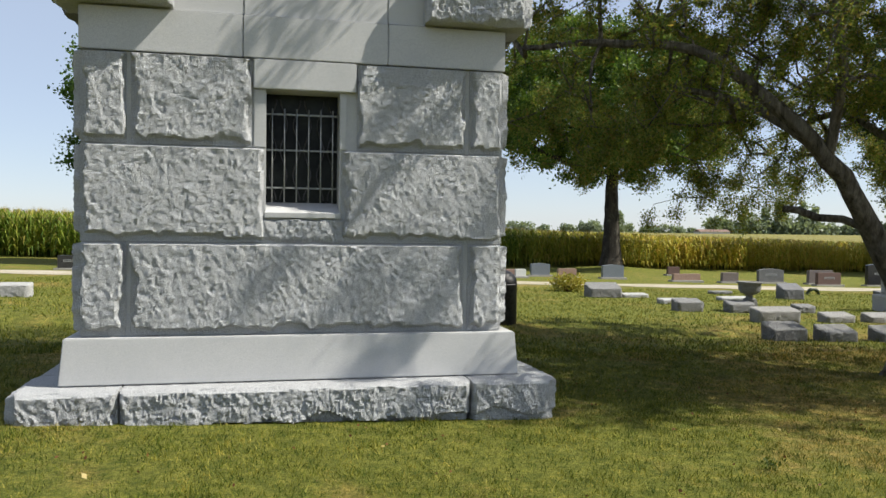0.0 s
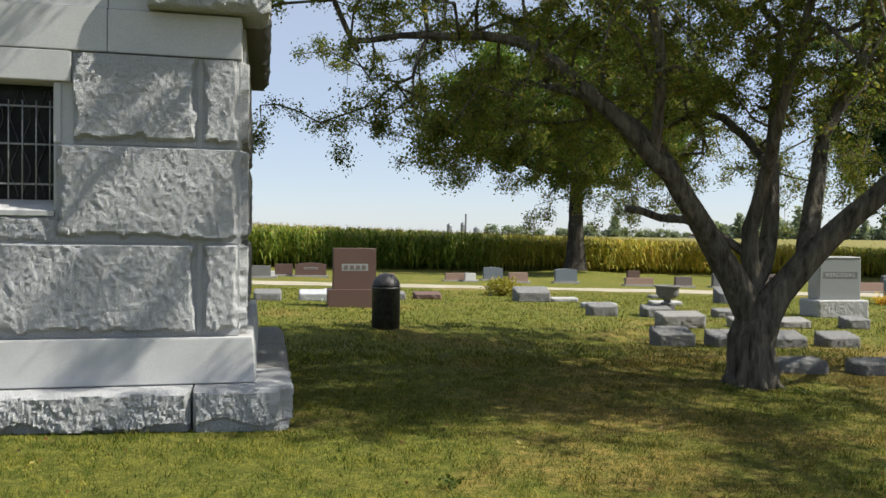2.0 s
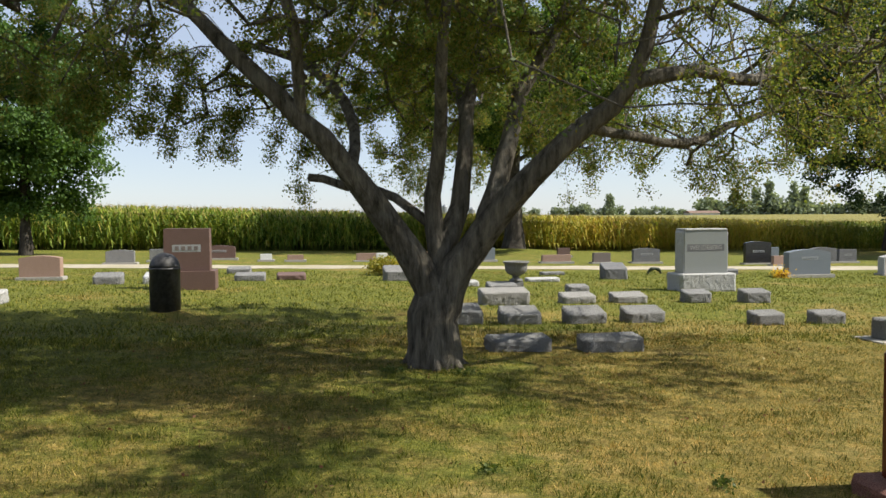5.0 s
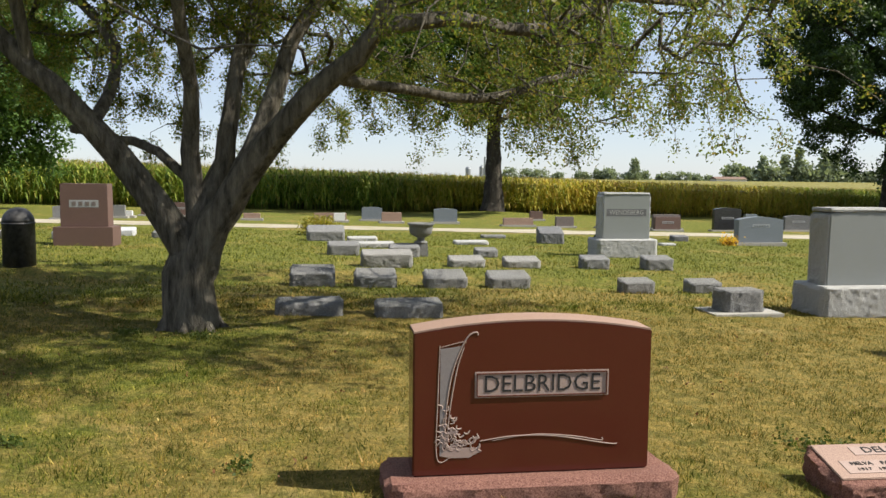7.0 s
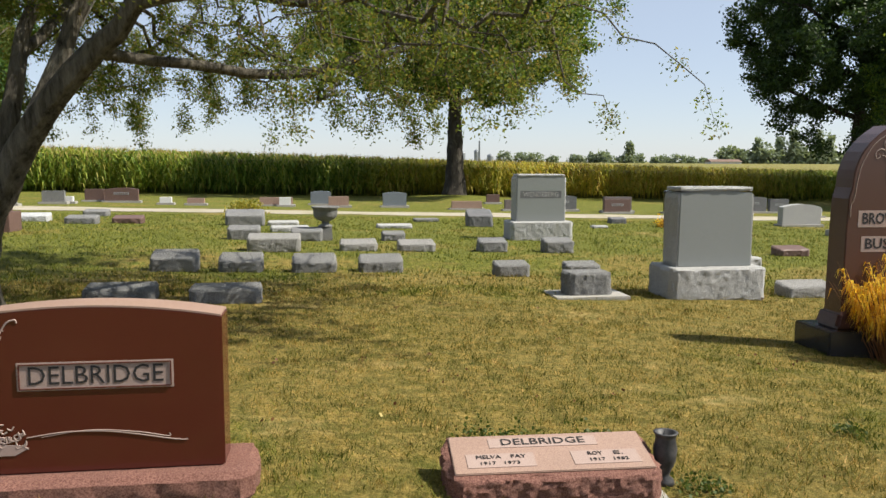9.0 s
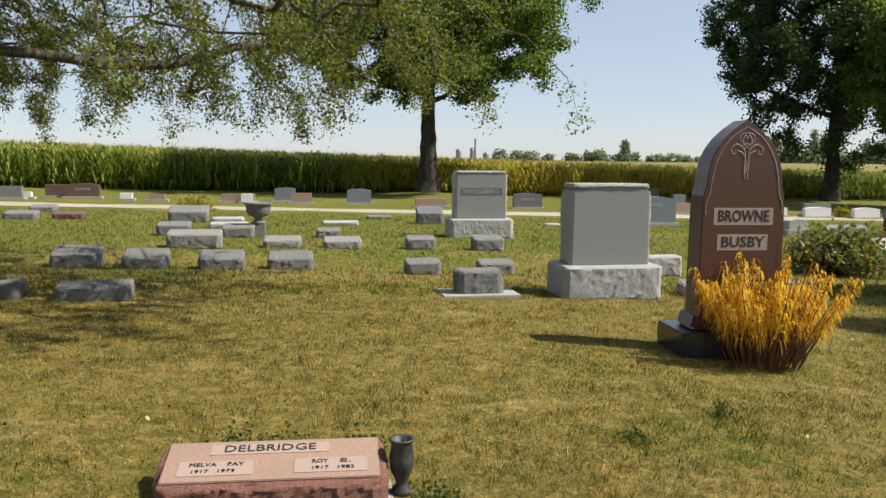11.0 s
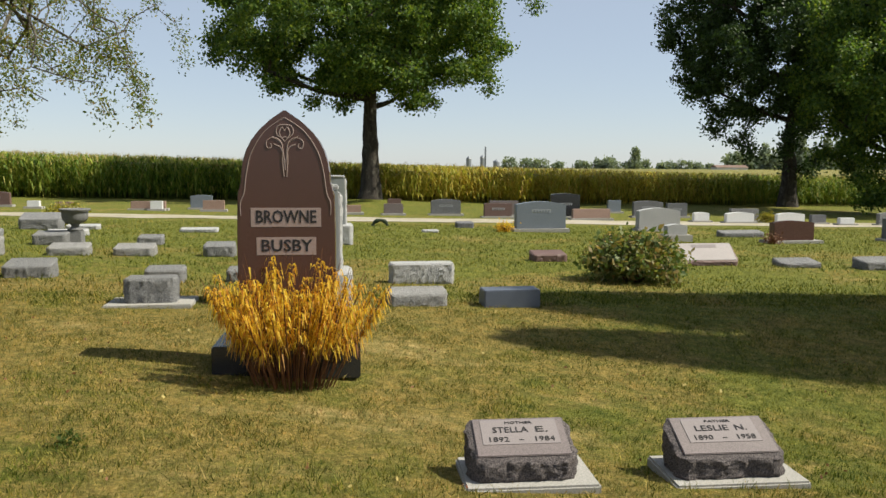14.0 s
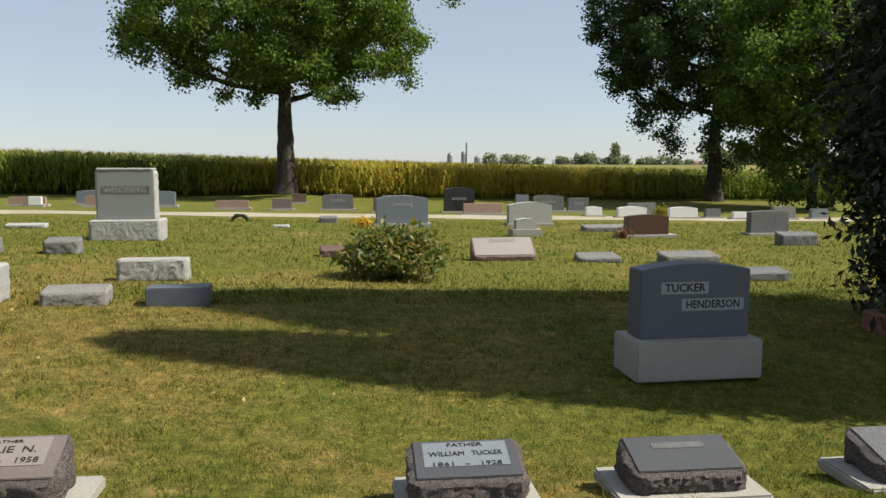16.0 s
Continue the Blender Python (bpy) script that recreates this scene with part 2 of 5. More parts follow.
BARK = bark("furrowed_grey_brown_bark", (0.0302, 0.0259, 0.0194), (0.368, 0.325, 0.259))
BARK_DARK = bark("dark_bark", (0.0224, 0.0192, 0.016), (0.12, 0.102, 0.0832), 5)


def leaf(name, *cols, fac=0.4):
    k = Mat(name, 0.55, 0.0, 0.35)
    c = k.ramp(k.island(), *[(i / max(1, len(cols) - 1), col) for i, col in enumerate(cols)])
    k.color(c)
    k.translucent(k.mix(1.0, c, (1.3, 1.25, 0.7), "MULTIPLY"), fac)
    return k.m


LEAF_NEAR = leaf("small_olive_leaves", (0.0775, 0.124, 0.0279), (0.132, 0.194, 0.0403), (0.194, 0.248, 0.0496), (0.264, 0.279, 0.0651), (0.295, 0.209, 0.0697), fac=0.55)
LEAF_OAK = leaf("broad_green_leaves", (0.04, 0.0896, 0.016), (0.0832, 0.16, 0.0288), (0.144, 0.232, 0.0352), (0.24, 0.304, 0.048), fac=0.45)
LEAF_MAPLE = leaf("mid_green_leaves", (0.0488, 0.114, 0.0227), (0.0894, 0.171, 0.0325), (0.13, 0.227, 0.0455))
# the maple's greens taken darker: backlighting put into the leaf colour
LEAF_BACKLIT = leaf("backlit_dark_leaves", (0.024, 0.051, 0.015), (0.048, 0.093, 0.0225), (0.0825, 0.143, 0.033), fac=0.3)
LEAF_DARK = leaf("dark_evergreen_needles", (0.010, 0.020, 0.008), (0.02, 0.036, 0.012), (0.03, 0.05, 0.016), fac=0.15)
# far leaves paled towards grey-green: the air's haze put into their colour
LEAF_HAZE = leaf("haze_paled_foliage", (0.221, 0.273, 0.195), (0.273, 0.338, 0.234), (0.325, 0.39, 0.26), fac=0.4)
LEAF_PEONY = leaf("peony_leaves", (0.0715, 0.117, 0.026), (0.137, 0.195, 0.0455), (0.234, 0.247, 0.065), (0.39, 0.273, 0.104))
LEAF_GOLD = leaf("golden_autumn_leaves", (0.55, 0.22, 0.025), (0.86, 0.52, 0.04), (0.95, 0.74, 0.09), (0.80, 0.40, 0.03), fac=0.5)
STEM_RED = leaf("rusty_stems", (0.14, 0.05, 0.02), (0.24, 0.10, 0.035), fac=0.1)
LEAF_RUST = leaf("withered_rusty_leaves", (0.16, 0.06, 0.02), (0.30, 0.13, 0.035), (0.46, 0.24, 0.05), fac=0.25)
LEAF_YELLOW = leaf("yellow_green_leaves", (0.22, 0.24, 0.03), (0.36, 0.33, 0.05), (0.48, 0.38, 0.06))
LEAF_WEED = leaf("clover_weeds", (0.05, 0.085, 0.012), (0.085, 0.125, 0.02), (0.12, 0.16, 0.028))


def corn_mat():
    k = Mat("maize_leaves", 0.6, 0.0, 0.3)
    isl = k.island()
    g = k.ramp(isl, (0.0, (0.08, 0.16, 0.012)), (0.5, (0.19, 0.29, 0.025)), (0.85, (0.40, 0.45, 0.05)), (1.0, (0.52, 0.42, 0.10)))
    y = k.ramp(isl, (0.0, (0.30, 0.36, 0.03)), (0.4, (0.72, 0.60, 0.06)), (0.75, (0.86, 0.60, 0.07)), (1.0, (0.55, 0.28, 0.05)))
    k.world_space()
    sx = k.n.new("ShaderNodeSeparateXYZ")
    k.l.new(k.co, sx.inputs[0])
    mr = k.n.new("ShaderNodeMapRange")
    mr.inputs["From Min"].default_value, mr.inputs["From Max"].default_value = 4.0, 16.0
    k.l.new(sx.outputs[0], mr.inputs["Value"])
    ad = k.n.new("ShaderNodeMath")
    ad.operation = "MULTIPLY_ADD"
    ad.inputs[1].default_value = 0.62
    m2 = k.n.new("ShaderNodeMapRange")
    m2.inputs["From Min"].default_value, m2.inputs["From Max"].default_value = 36.0, 20.0
    k.l.new(sx.outputs[0], m2.inputs["Value"])
    mm = k.n.new("ShaderNodeMath")
    mm.operation = "MULTIPLY"
    k.l.new(mr.outputs[0], mm.inputs[0])
    k.l.new(m2.outputs[0], mm.inputs[1])
    k.l.new(mm.outputs[0], ad.inputs[0])
    k.l.new(k.noise(0.12, 4, 0.6), ad.inputs[2])
    sel = k.ramp(ad.outputs[0], (0.50, (0, 0, 0)), (1.0, (0.85, 0.85, 0.85)))
    c = k.mix(sel, g, y)
    k.color(c)
    k.translucent(c, 0.36)
    return k.m


CORN = corn_mat()
TASSEL = leaf("dry_tassels", (0.32, 0.27, 0.08), (0.46, 0.37, 0.12), (0.58, 0.46, 0.18), fac=0.2)
CANOPY = Mat("maize_canopy", 0.8, 0.0, 0.2).world_space()
CANOPY.color(CANOPY.mix(CANOPY.ramp(CANOPY.noise(0.03, 4, 0.6), (0.4, (0, 0, 0)), (0.62, (0.6, 0.6, 0.6))),
                        CANOPY.ramp(CANOPY.noise(3.0, 5, 0.7), (0.3, (0.105, 0.12, 0.0225)), (0.7, (0.315, 0.277, 0.075))),
                        CANOPY.ramp(CANOPY.noise(3.0, 5, 0.7), (0.3, (0.165, 0.143, 0.03)), (0.7, (0.42, 0.323, 0.0975)))))
CANOPY.bump(CANOPY.noise(4, 5), 1.0, 0.2)
CANOPY = CANOPY.m


# ---- building blocks ----
def ease(t):
    t = min(1.0, max(0.0, t))
    return t * t * (3 - 2 * t)


def gz(x, y):
    """Height of the ground: it falls gently away to the east and to the field."""
    c = GROUND
    xx = 60.0 * math.tanh(x / 60.0)
    yy = min(max(y, -30.0), 47.0)
    z = c[0] + c[1] * xx + c[2] * yy + c[3] * yy * yy + c[4] * xx * yy
    d = (y - 15.2) - 0.185 * (x - 9.0)    # a shallow bank across the lawn
    a = min(1.0, max(0.0, (d + 3.5) / 3.0))
    b = min(1.0, max(0.0, (d + 0.25) / 0.5))
    z -= 0.09 * a * a * (3 - 2 * a) * (1 - b * b * (3 - 2 * b))
    z -= (0.20 * ease((x - 12.5) / 5.0) + 0.08 * ease((x - 17.0) / 2.0)) * (1 - ease((y - 8.5) / 4.5)) * ease((y - 0.19 * x - 2.6) / 2.4)    # a hollow at the near row
    z -= 0.10 * math.exp(-((x - 10.95) ** 2 + (y - 5.55) ** 2) / 1.6)
    r2 = (x - OAK[0]) ** 2 + (y - OAK[1]) ** 2
    return z + 0.22 * math.exp(-r2 / 7.0)


def mesh_of(bm, name, mat, smooth=False):
    me = bpy.data.meshes.new(name)
    bm.normal_update()
    bm.to_mesh(me)
    bm.free()
    me.materials.append(mat)
    if smooth:
        me.polygons.foreach_set("use_smooth", [True] * len(me.polygons))
    return me


def part(name, bm, mat, parent, label="", m=None, smooth=False):
    ob = new(name, bm if isinstance(bm, bpy.types.Mesh) else mesh_of(bm, name, mat, smooth))
    ob.parent = parent
    if m is not None:
        ob.matrix_basis = m
    return tagged(ob, label)


def thing(name, m, label, category, group="", kind=""):
    ob = new(name)
    ob.matrix_basis = m
    ob.empty_display_size = 0.2
    return tagged(ob, label, category, group, kind)


def raw(name, verts, faces, mat, smooth=False):
    me = bpy.data.meshes.new(name)
    me.from_pydata(verts, [], faces)
    me.materials.append(mat)
    if smooth:
        me.polygons.foreach_set("use_smooth", [True] * len(me.polygons))
    return me


def tris(name, V, mat):
    """A mesh of loose triangles from an array n x 3 x 3."""
    n = len(V)
    me = bpy.data.meshes.new(name)
    me.vertices.add(n * 3)
    me.vertices.foreach_set("co", np.ascontiguousarray(V, dtype=np.float32).ravel())
    me.loops.add(n * 3)
    me.loops.foreach_set("vertex_index", np.arange(n * 3, dtype=np.int32))
    me.polygons.add(n)
    me.polygons.foreach_set("loop_start", np.arange(0, n * 3, 3, dtype=np.int32))
    me.materials.append(mat)
    me.update(calc_edges=True)
    return me


def quads(name, V, mat):
    """A mesh of loose quads from an array n x 4 x 3."""
    n = len(V)
    me = bpy.data.meshes.new(name)
    me.vertices.add(n * 4)
    me.vertices.foreach_set("co", np.ascontiguousarray(V, dtype=np.float32).ravel())
    me.loops.add(n * 4)
    me.loops.foreach_set("vertex_index", np.arange(n * 4, dtype=np.int32))
    me.polygons.add(n)
    me.polygons.foreach_set("loop_start", np.arange(0, n * 4, 4, dtype=np.int32))
    me.materials.append(mat)
    me.update(calc_edges=True)
    return me


def box(w, d, h, bevel=0.008, x=0.0, y=0.0, z=0.0, taper=1.0):
    """A box standing on z, centred on x and y, with rounded edges; taper narrows its top."""
    bm = bmesh.new()
    bmesh.ops.create_cube(bm, size=1.0)
    for v in bm.verts:
        k = taper if v.co.z > 0 else 1.0
        v.co = Vector((v.co.x * w * k + x, v.co.y * d * k + y, (v.co.z + 0.5) * h + z))
    if bevel:
        bmesh.ops.bevel(bm, geom=bm.edges[:], offset=bevel, segments=2, affect="EDGES", clamp_overlap=True)
    return bm


def chip(q, k):
    """Conchoidal flakes: every cell of the stone breaks along a plane of its own."""
    cell = noise.voronoi(q * k)[1][0]
    h = noise.cell_vector(cell * 3.7)
    d = q * k - cell
    return 0.55 * (h.x * d.x + h.y * d.y + h.z * d.z) + 0.35 * h.x


def hewn(p, seed):
    """Rock-face relief: broad flakes with sharp ridges over a fine pitted grain."""
    q = Vector((p[0] + seed * 7.31, p[1] + seed * 3.17, p[2] - seed * 5.3))
    w = q + 0.05 * noise.noise_vector(q * 7.0)
    w.z *= 0.62
    w.x += 0.25 * w.z
    a = 0.30 + 0.30 * chip(w, 5.0) + 0.22 * chip(w + Vector((3, 1, 7)), 13.0)
    f = 0.10 * chip(w, 28.0) + 0.30 * abs(noise.noise(Vector((q.x * 34.0 + q.z * 16.0, q.y * 34.0, q.z * 13.0)))) + 0.16 * noise.noise(q * 60.0)
    return a + f


def rough_box(w, d, h, step=0.05, amp=0.03, seed=0, bulge=0.02, lip=0.02, slant=0.0, sides="flrb", x=0.0, y=0.0, z=0.0, under=0.0, draft=0.0):
    """A block with hewn sides and a sawn top (slant: how much lower the front edge of the top lies)."""
    nx, ny, nz = max(2, round(w / step)), max(2, round(d / step)), max(2, round(h / step))
    index, verts, faces = {}, [], []

    def vert(i, j, k):
        key = (i, j, k)
        if key in index:
            return index[key]
        u, v, t = i / nx, j / ny, k / nz
        px, py = (u - 0.5) * w, (v - 0.5) * d
        top = h - slant * (1 - v)
        pz = t * top
        n = hewn((px, py, pz), seed)
        wob = noise.noise(Vector((px * 6 + seed, py * 6, pz * 6))) + 0.5 * noise.noise(Vector((px * 17, py * 17 + seed, pz * 17)))

        def face(across, half):
            if not lip:
                soft = 1.0
            else:
                soft = min(1.0, max(0.0, (top - pz) / lip))
            e = min((top - pz) * 1.6, pz * 0.75 + 0.012, half - abs(across)) + 0.028 * wob
            s = min(1.0, max(0.0, e / 0.035))
            o = bulge * s * s * (3 - 2 * s) + amp * (n - 0.3) * (0.25 + 0.75 * s)
            if draft:
                ragged = 0.045 * noise.noise(Vector((px * 4.3 + seed, pz * 4.3, py * 4.3))) + 0.030 * noise.noise(Vector((px * 13 + seed, pz * 13, py * 13)))
                e = min((top - pz) * 2.2 + 0.02, pz - draft * 1.25, (half - abs(across)) - draft * 0.55) + ragged
                s = min(1.0, max(0.0, (e + 0.004) / 0.022))
                o = (bulge + amp * (n - 0.15)) * s * s * (3 - 2 * s) + 0.004 * noise.noise(Vector((px * 40, pz * 40, py * 40)))
            if under and pz < top * (0.40 + 0.22 * noise.noise(Vector((px * 3.1 + seed, py * 3.1, 4.0)))):
                o -= under
            return soft * o

        if j == 0 and "f" in sides:
            py -= face(px, w / 2)
        if j == ny and "b" in sides:
            py += face(px, w / 2)
        if i == 0 and "l" in sides:
            px -= face(py, d / 2)
        if i == nx and "r" in sides:
            px += face(py, d / 2)
        if k == nz:
            pz += noise.noise(Vector((px * 9 + seed, py * 9, 1))) * 0.003
        index[key] = len(verts)
        verts.append((px + x, py + y, pz + z))
        return index[key]

    for i in range(nx):
        for k in range(nz):
            faces.append((vert(i, 0, k), vert(i + 1, 0, k), vert(i + 1, 0, k + 1), vert(i, 0, k + 1)))
            faces.append((vert(i + 1, ny, k), vert(i, ny, k), vert(i, ny, k + 1), vert(i + 1, ny, k + 1)))
        for j in range(ny):
            faces.append((vert(i, j, nz), vert(i + 1, j, nz), vert(i + 1, j + 1, nz), vert(i, j + 1, nz)))
            faces.append((vert(i, j, 0), vert(i, j + 1, 0), vert(i + 1, j + 1, 0), vert(i + 1, j, 0)))
    for j in range(ny):
        for k in range(nz):
            faces.append((vert(0, j + 1, k), vert(0, j, k), vert(0, j, k + 1), vert(0, j + 1, k + 1)))
            faces.append((vert(nx, j, k), vert(nx, j + 1, k), vert(nx, j + 1, k + 1), vert(nx, j, k + 1)))
    return verts, faces


def rough(name, mat, *a, **k):
    v, f = rough_box(*a, **k)
    me = raw(name, v, f, mat, True)
    me.set_sharp_from_angle(angle=radians(32))
    return me


def slab_of(outline, depth, bevel=0.006, y=0.0):
    """An upright slab from its outline in x and z; its front lies at y, its back depth behind."""
    bm = bmesh.new()
    fv = [bm.verts.new((px, y, pz)) for px, pz in outline]
    f = bm.faces.new(fv)
    r = bmesh.ops.extrude_face_region(bm, geom=[f])
    for e in r["geom"]:
        if isinstance(e, bmesh.types.BMVert):
            e.co.y += depth
    bmesh.ops.recalc_face_normals(bm, faces=bm.faces[:])
    if bevel:
        sharp = [e for e in bm.edges if len(e.link_faces) == 2 and e.calc_face_angle(0) > 0.6]
        bmesh.ops.bevel(bm, geom=sharp, offset=bevel, segments=2, affect="EDGES", clamp_overlap=True)
    return bm


def lathe(profile, n=24, mat=None):
    """A turned body from (radius, height) pairs."""
    bm = bmesh.new()
    rings = [[bm.verts.new((r * math.cos(2 * math.pi * i / n), r * math.sin(2 * math.pi * i / n), h)) for i in range(n)] for r, h in profile]
    for a, b in zip(rings, rings[1:]):
        for i in range(n):
            bm.faces.new((a[i], a[(i + 1) % n], b[(i + 1) % n], b[i]))
    bm.faces.new(rings[0][::-1])
    bm.faces.new(rings[-1])
    return bm


def lettering(words, size, mat, name="inscription", width=None, depth=0.002, bold=0.0):
    """Cut letters as a mesh in the x-z plane, centred, facing -y."""
    cu = bpy.data.curves.new("letters", "FONT")
    cu.body, cu.size, cu.align_x, cu.align_y, cu.extrude = words, size, "CENTER", "CENTER", depth
    cu.resolution_u = 2
    cu.offset = (bold - 0.003) * size
    tmp = bpy.data.objects.new("letters", cu)
    scene.collection.objects.link(tmp)
    me = bpy.data.meshes.new_from_object(tmp.evaluated_get(bpy.context.evaluated_depsgraph_get()))
    bpy.data.objects.remove(tmp)
    xs = [v.co.x for v in me.vertices]
    k = 1.0 if not width else width / (max(xs) - min(xs))
    me.transform(pose(0, 0, 0, 90) @ Matrix.Diagonal((k, 1, 1, 1)))
    me.materials.clear()
    me.materials.append(mat)
    me.name = name
    return me


def tube(path, radii, sides=6, flute=0.0):
    """Verts and faces of a tapered tube along a path."""
    V, Fc = [], []
    prev = None
    for i, p in enumerate(path):
        t = (path[min(i + 1, len(path) - 1)] - path[max(i - 1, 0)])
        t = t.normalized() if t.length > 1e-6 else Vector((0, 0, 1))
        if prev is None:
            a = t.orthogonal().normalized()
        else:
            a = (prev - t * prev.dot(t))
            a = a.normalized() if a.length > 1e-6 else t.orthogonal().normalized()
        prev = a
        b = t.cross(a)
        for k in range(sides):
            ang = 2 * math.pi * k / sides
            ridge = 1 + flute * (math.sin(ang * 6 + 0.5 * math.sin(i * 0.8)) + 0.7 * noise.noise(Vector((math.cos(ang) * 4, math.sin(ang) * 4, p.z * 2.2)))) if flute else 1.0
            V.append(p + (a * math.cos(ang) + b * math.sin(ang)) * radii[i] * ridge)
    for i in range(len(path) - 1):
        for k in range(sides):
            k2 = (k + 1) % sides
            Fc.append((i * sides + k, i * sides + k2, (i + 1) * sides + k2, (i + 1) * sides + k))
    return V, Fc


# ---- ground, lane, field ----
def sheet(name, us, vs, height, mat, kind="structure", label="", category=""):
    V = [(u, v, height(u, v)) for v in vs for u in us]
    n = len(us)
    Fc = [(j * n + i, j * n + i + 1, (j + 1) * n + i + 1, (j + 1) * n + i) for j in range(len(vs) - 1) for i in range(n - 1)]
    ob = new(name, raw(name, V, Fc, mat, True))
    return tagged(ob, label, category, kind=kind)


def steps(lo, hi, fine_lo, fine_hi, fine, coarse):
    """Stations that are dense between fine_lo and fine_hi and stretch out beyond."""
    s = list(np.arange(fine_lo, fine_hi + 1e-6, fine))
    g, p = coarse, fine_hi
    while p < hi:
        p += g
        g *= 1.35
        s.append(min(p, hi))
    g, p = coarse, fine_lo
    while p > lo:
        p -= g
        g *= 1.35
        s.insert(0, max(p, lo))
    return s


def lawn_height(x, y):
    k = noise.noise(Vector((x * 0.5, y * 0.5, 0))) * 0.02 + noise.noise(Vector((x * 2.0, y * 2.0, 5))) * 0.008
    return gz(x, y) + k - 0.005


sheet("ground", steps(-2500, 2500, -30, 60, 0.5, 1.5), steps(-900, 2500, -4, 56, 0.5, 1.5), lawn_height, LAWN, label="mown lawn with green and dry straw-coloured patches", category="lawn")


def lane_y(x):
    return 30.4 + (x - 10.0) * 0.185


def lane_edge(x, side):
    return lane_y(x) + side * (1.15 + 0.2 * noise.noise(Vector((x * 0.4, side * 3, 0))))


lane_v, lane_f = [], []
for i, x in enumerate(np.arange(-60, 90, 0.5)):
    for k in range(6):
        y = lane_edge(x, -1) + (lane_edge(x, 1) - lane_edge(x, -1)) * k / 5
        lane_v.append((x, y, lawn_height(x, y) + 0.012 + 0.014 * (1 - abs(k - 2.5) / 2.5)))
    if i:
        b = i * 6
        lane_f += [(b - 6 + k, b + k, b + k + 1, b - 5 + k) for k in range(5)]
tagged(new("road", raw("road", lane_v, lane_f, GRAVEL, True)), "pale crushed-stone cemetery lane with grassy edges", "road", kind="structure")

FIELD_V = 45.2                           # the field's edge, measured square to the rows


def uv_to_xy(u, v):
    return u * CR - v * SR, u * SR + v * CR


def field_top(x):
    return 1.70 - 0.028 * 60.0 * math.tanh(x / 60.0)


def maize_template(full):
    """Loose quads (leaves, stalk) and triangles (tassel) of one plant of height 1."""
    rng = np.random.default_rng(5 if full else 6)
    q, t = [], []
    if full:
        for k in range(3):
            a0, a1 = 2 * math.pi * k / 3, 2 * math.pi * (k + 1) / 3
            r = 0.006
            q.append([(r * math.cos(a0), r * math.sin(a0), 0), (r * math.cos(a1), r * math.sin(a1), 0), (r * math.cos(a1) * .6, r * math.sin(a1) * .6, .9), (r * math.cos(a0) * .6, r * math.sin(a0) * .6, .9)])
    n = 10 if full else 5
    for k in range(n):
        z0 = (0.12 + 0.75 * k / n) if full else (0.55 + 0.33 * k / n)
        az = k * math.pi + rng.uniform(-0.5, 0.5)
        ln = rng.uniform(0.24, 0.36)
        d = np.array((math.cos(az), math.sin(az), 0))
        s = np.array((-math.sin(az), math.cos(az), 0)) * 0.017
        pts = [np.array((0, 0, z0)), d * ln * .35 + (0, 0, z0 + .13), d * ln * .75 + (0, 0, z0 + .12), d * ln + (0, 0, z0 - rng.uniform(0.0, .12))]
        wd = [0.6, 1.0, 0.8, 0.1]
        for i in range(3):
            q.append([pts[i] - s * wd[i], pts[i] + s * wd[i], pts[i + 1] + s * wd[i + 1], pts[i + 1] - s * wd[i + 1]])
    for k in range(5):
        az = rng.uniform(0, 6.28)
        d = np.array((math.cos(az), math.sin(az), 0)) * (0.02 if k == 0 else 0.05)
        t.append([(0.004, 0, .88), (-0.004, 0.003, .88), tuple(d + (0, 0, 1.03 - (0 if k == 0 else .03)))])
    return np.array(q, dtype=float), np.array(t, dtype=float)


def maize(name, rows, gap, full, u0, u1, seed, label):
    rng = np.random.default_rng(seed)
    q, t = maize_template(full)
    P = []
    for v in rows:
        us = np.arange(u0, u1, gap) + rng.uniform(-0.06, 0.06, len(np.arange(u0, u1, gap)))
        for u in us:
            x, y = uv_to_xy(u, v + rng.uniform(-0.1, 0.1))
            P.append((x, y))
    P = np.array(P)
    n = len(P)
    base = np.array([gz(x, y) for x, y in P])
    top = np.array([field_top(x) for x, y in P])
    H = (top - base) * rng.uniform(0.80, 1.08, n)
    az = rng.uniform(0, 6.28, n)
    for tpl, suffix, mat in ((q, "leaves", CORN), (t, "tassels", TASSEL)):
        T = np.broadcast_to(tpl, (n,) + tpl.shape).copy()
        c, s = np.cos(az)[:, None, None], np.sin(az)[:, None, None]
        wide = rng.uniform(0.8, 1.2, n)[:, None, None]
        x, y = T[..., 0].copy(), T[..., 1].copy()
        T[..., 0] = (x * c - y * s) * wide * H[:, None, None] * 0.95 + P[:, 0][:, None, None]
        T[..., 1] = (x * s + y * c) * wide * H[:, None, None] * 0.95 + P[:, 1][:, None, None]
        T[..., 2] = T[..., 2] * H[:, None, None] + base[:, None, None]
        T = T.reshape(-1, *tpl.shape[1:])
        ob = new(name + "_" + suffix, (quads if suffix == "leaves" else tris)(name, T, mat))
        tagged(ob, label if suffix == "leaves" else "dry straw-coloured tassels on top of the maize", "maize", kind="stuff")


maize("maize", [FIELD_V + 0.72 * i for i in range(5)], 0.2, True, -34, 74, 1, "tall ripening maize along the edge of the field")
maize("maize_behind", [FIELD_V + 0.72 * i for i in range(5, 30)], 0.42, False, -50, 100, 2, "ripening maize deeper in the field")


def canopy_height(u, v):
    x, y = uv_to_xy(u, v)
    return field_top(x) - 0.42 + 0.10 * noise.noise(Vector((u * 0.9, v * 0.9, 2))) + (0.12 if v > 70 else 0.0)


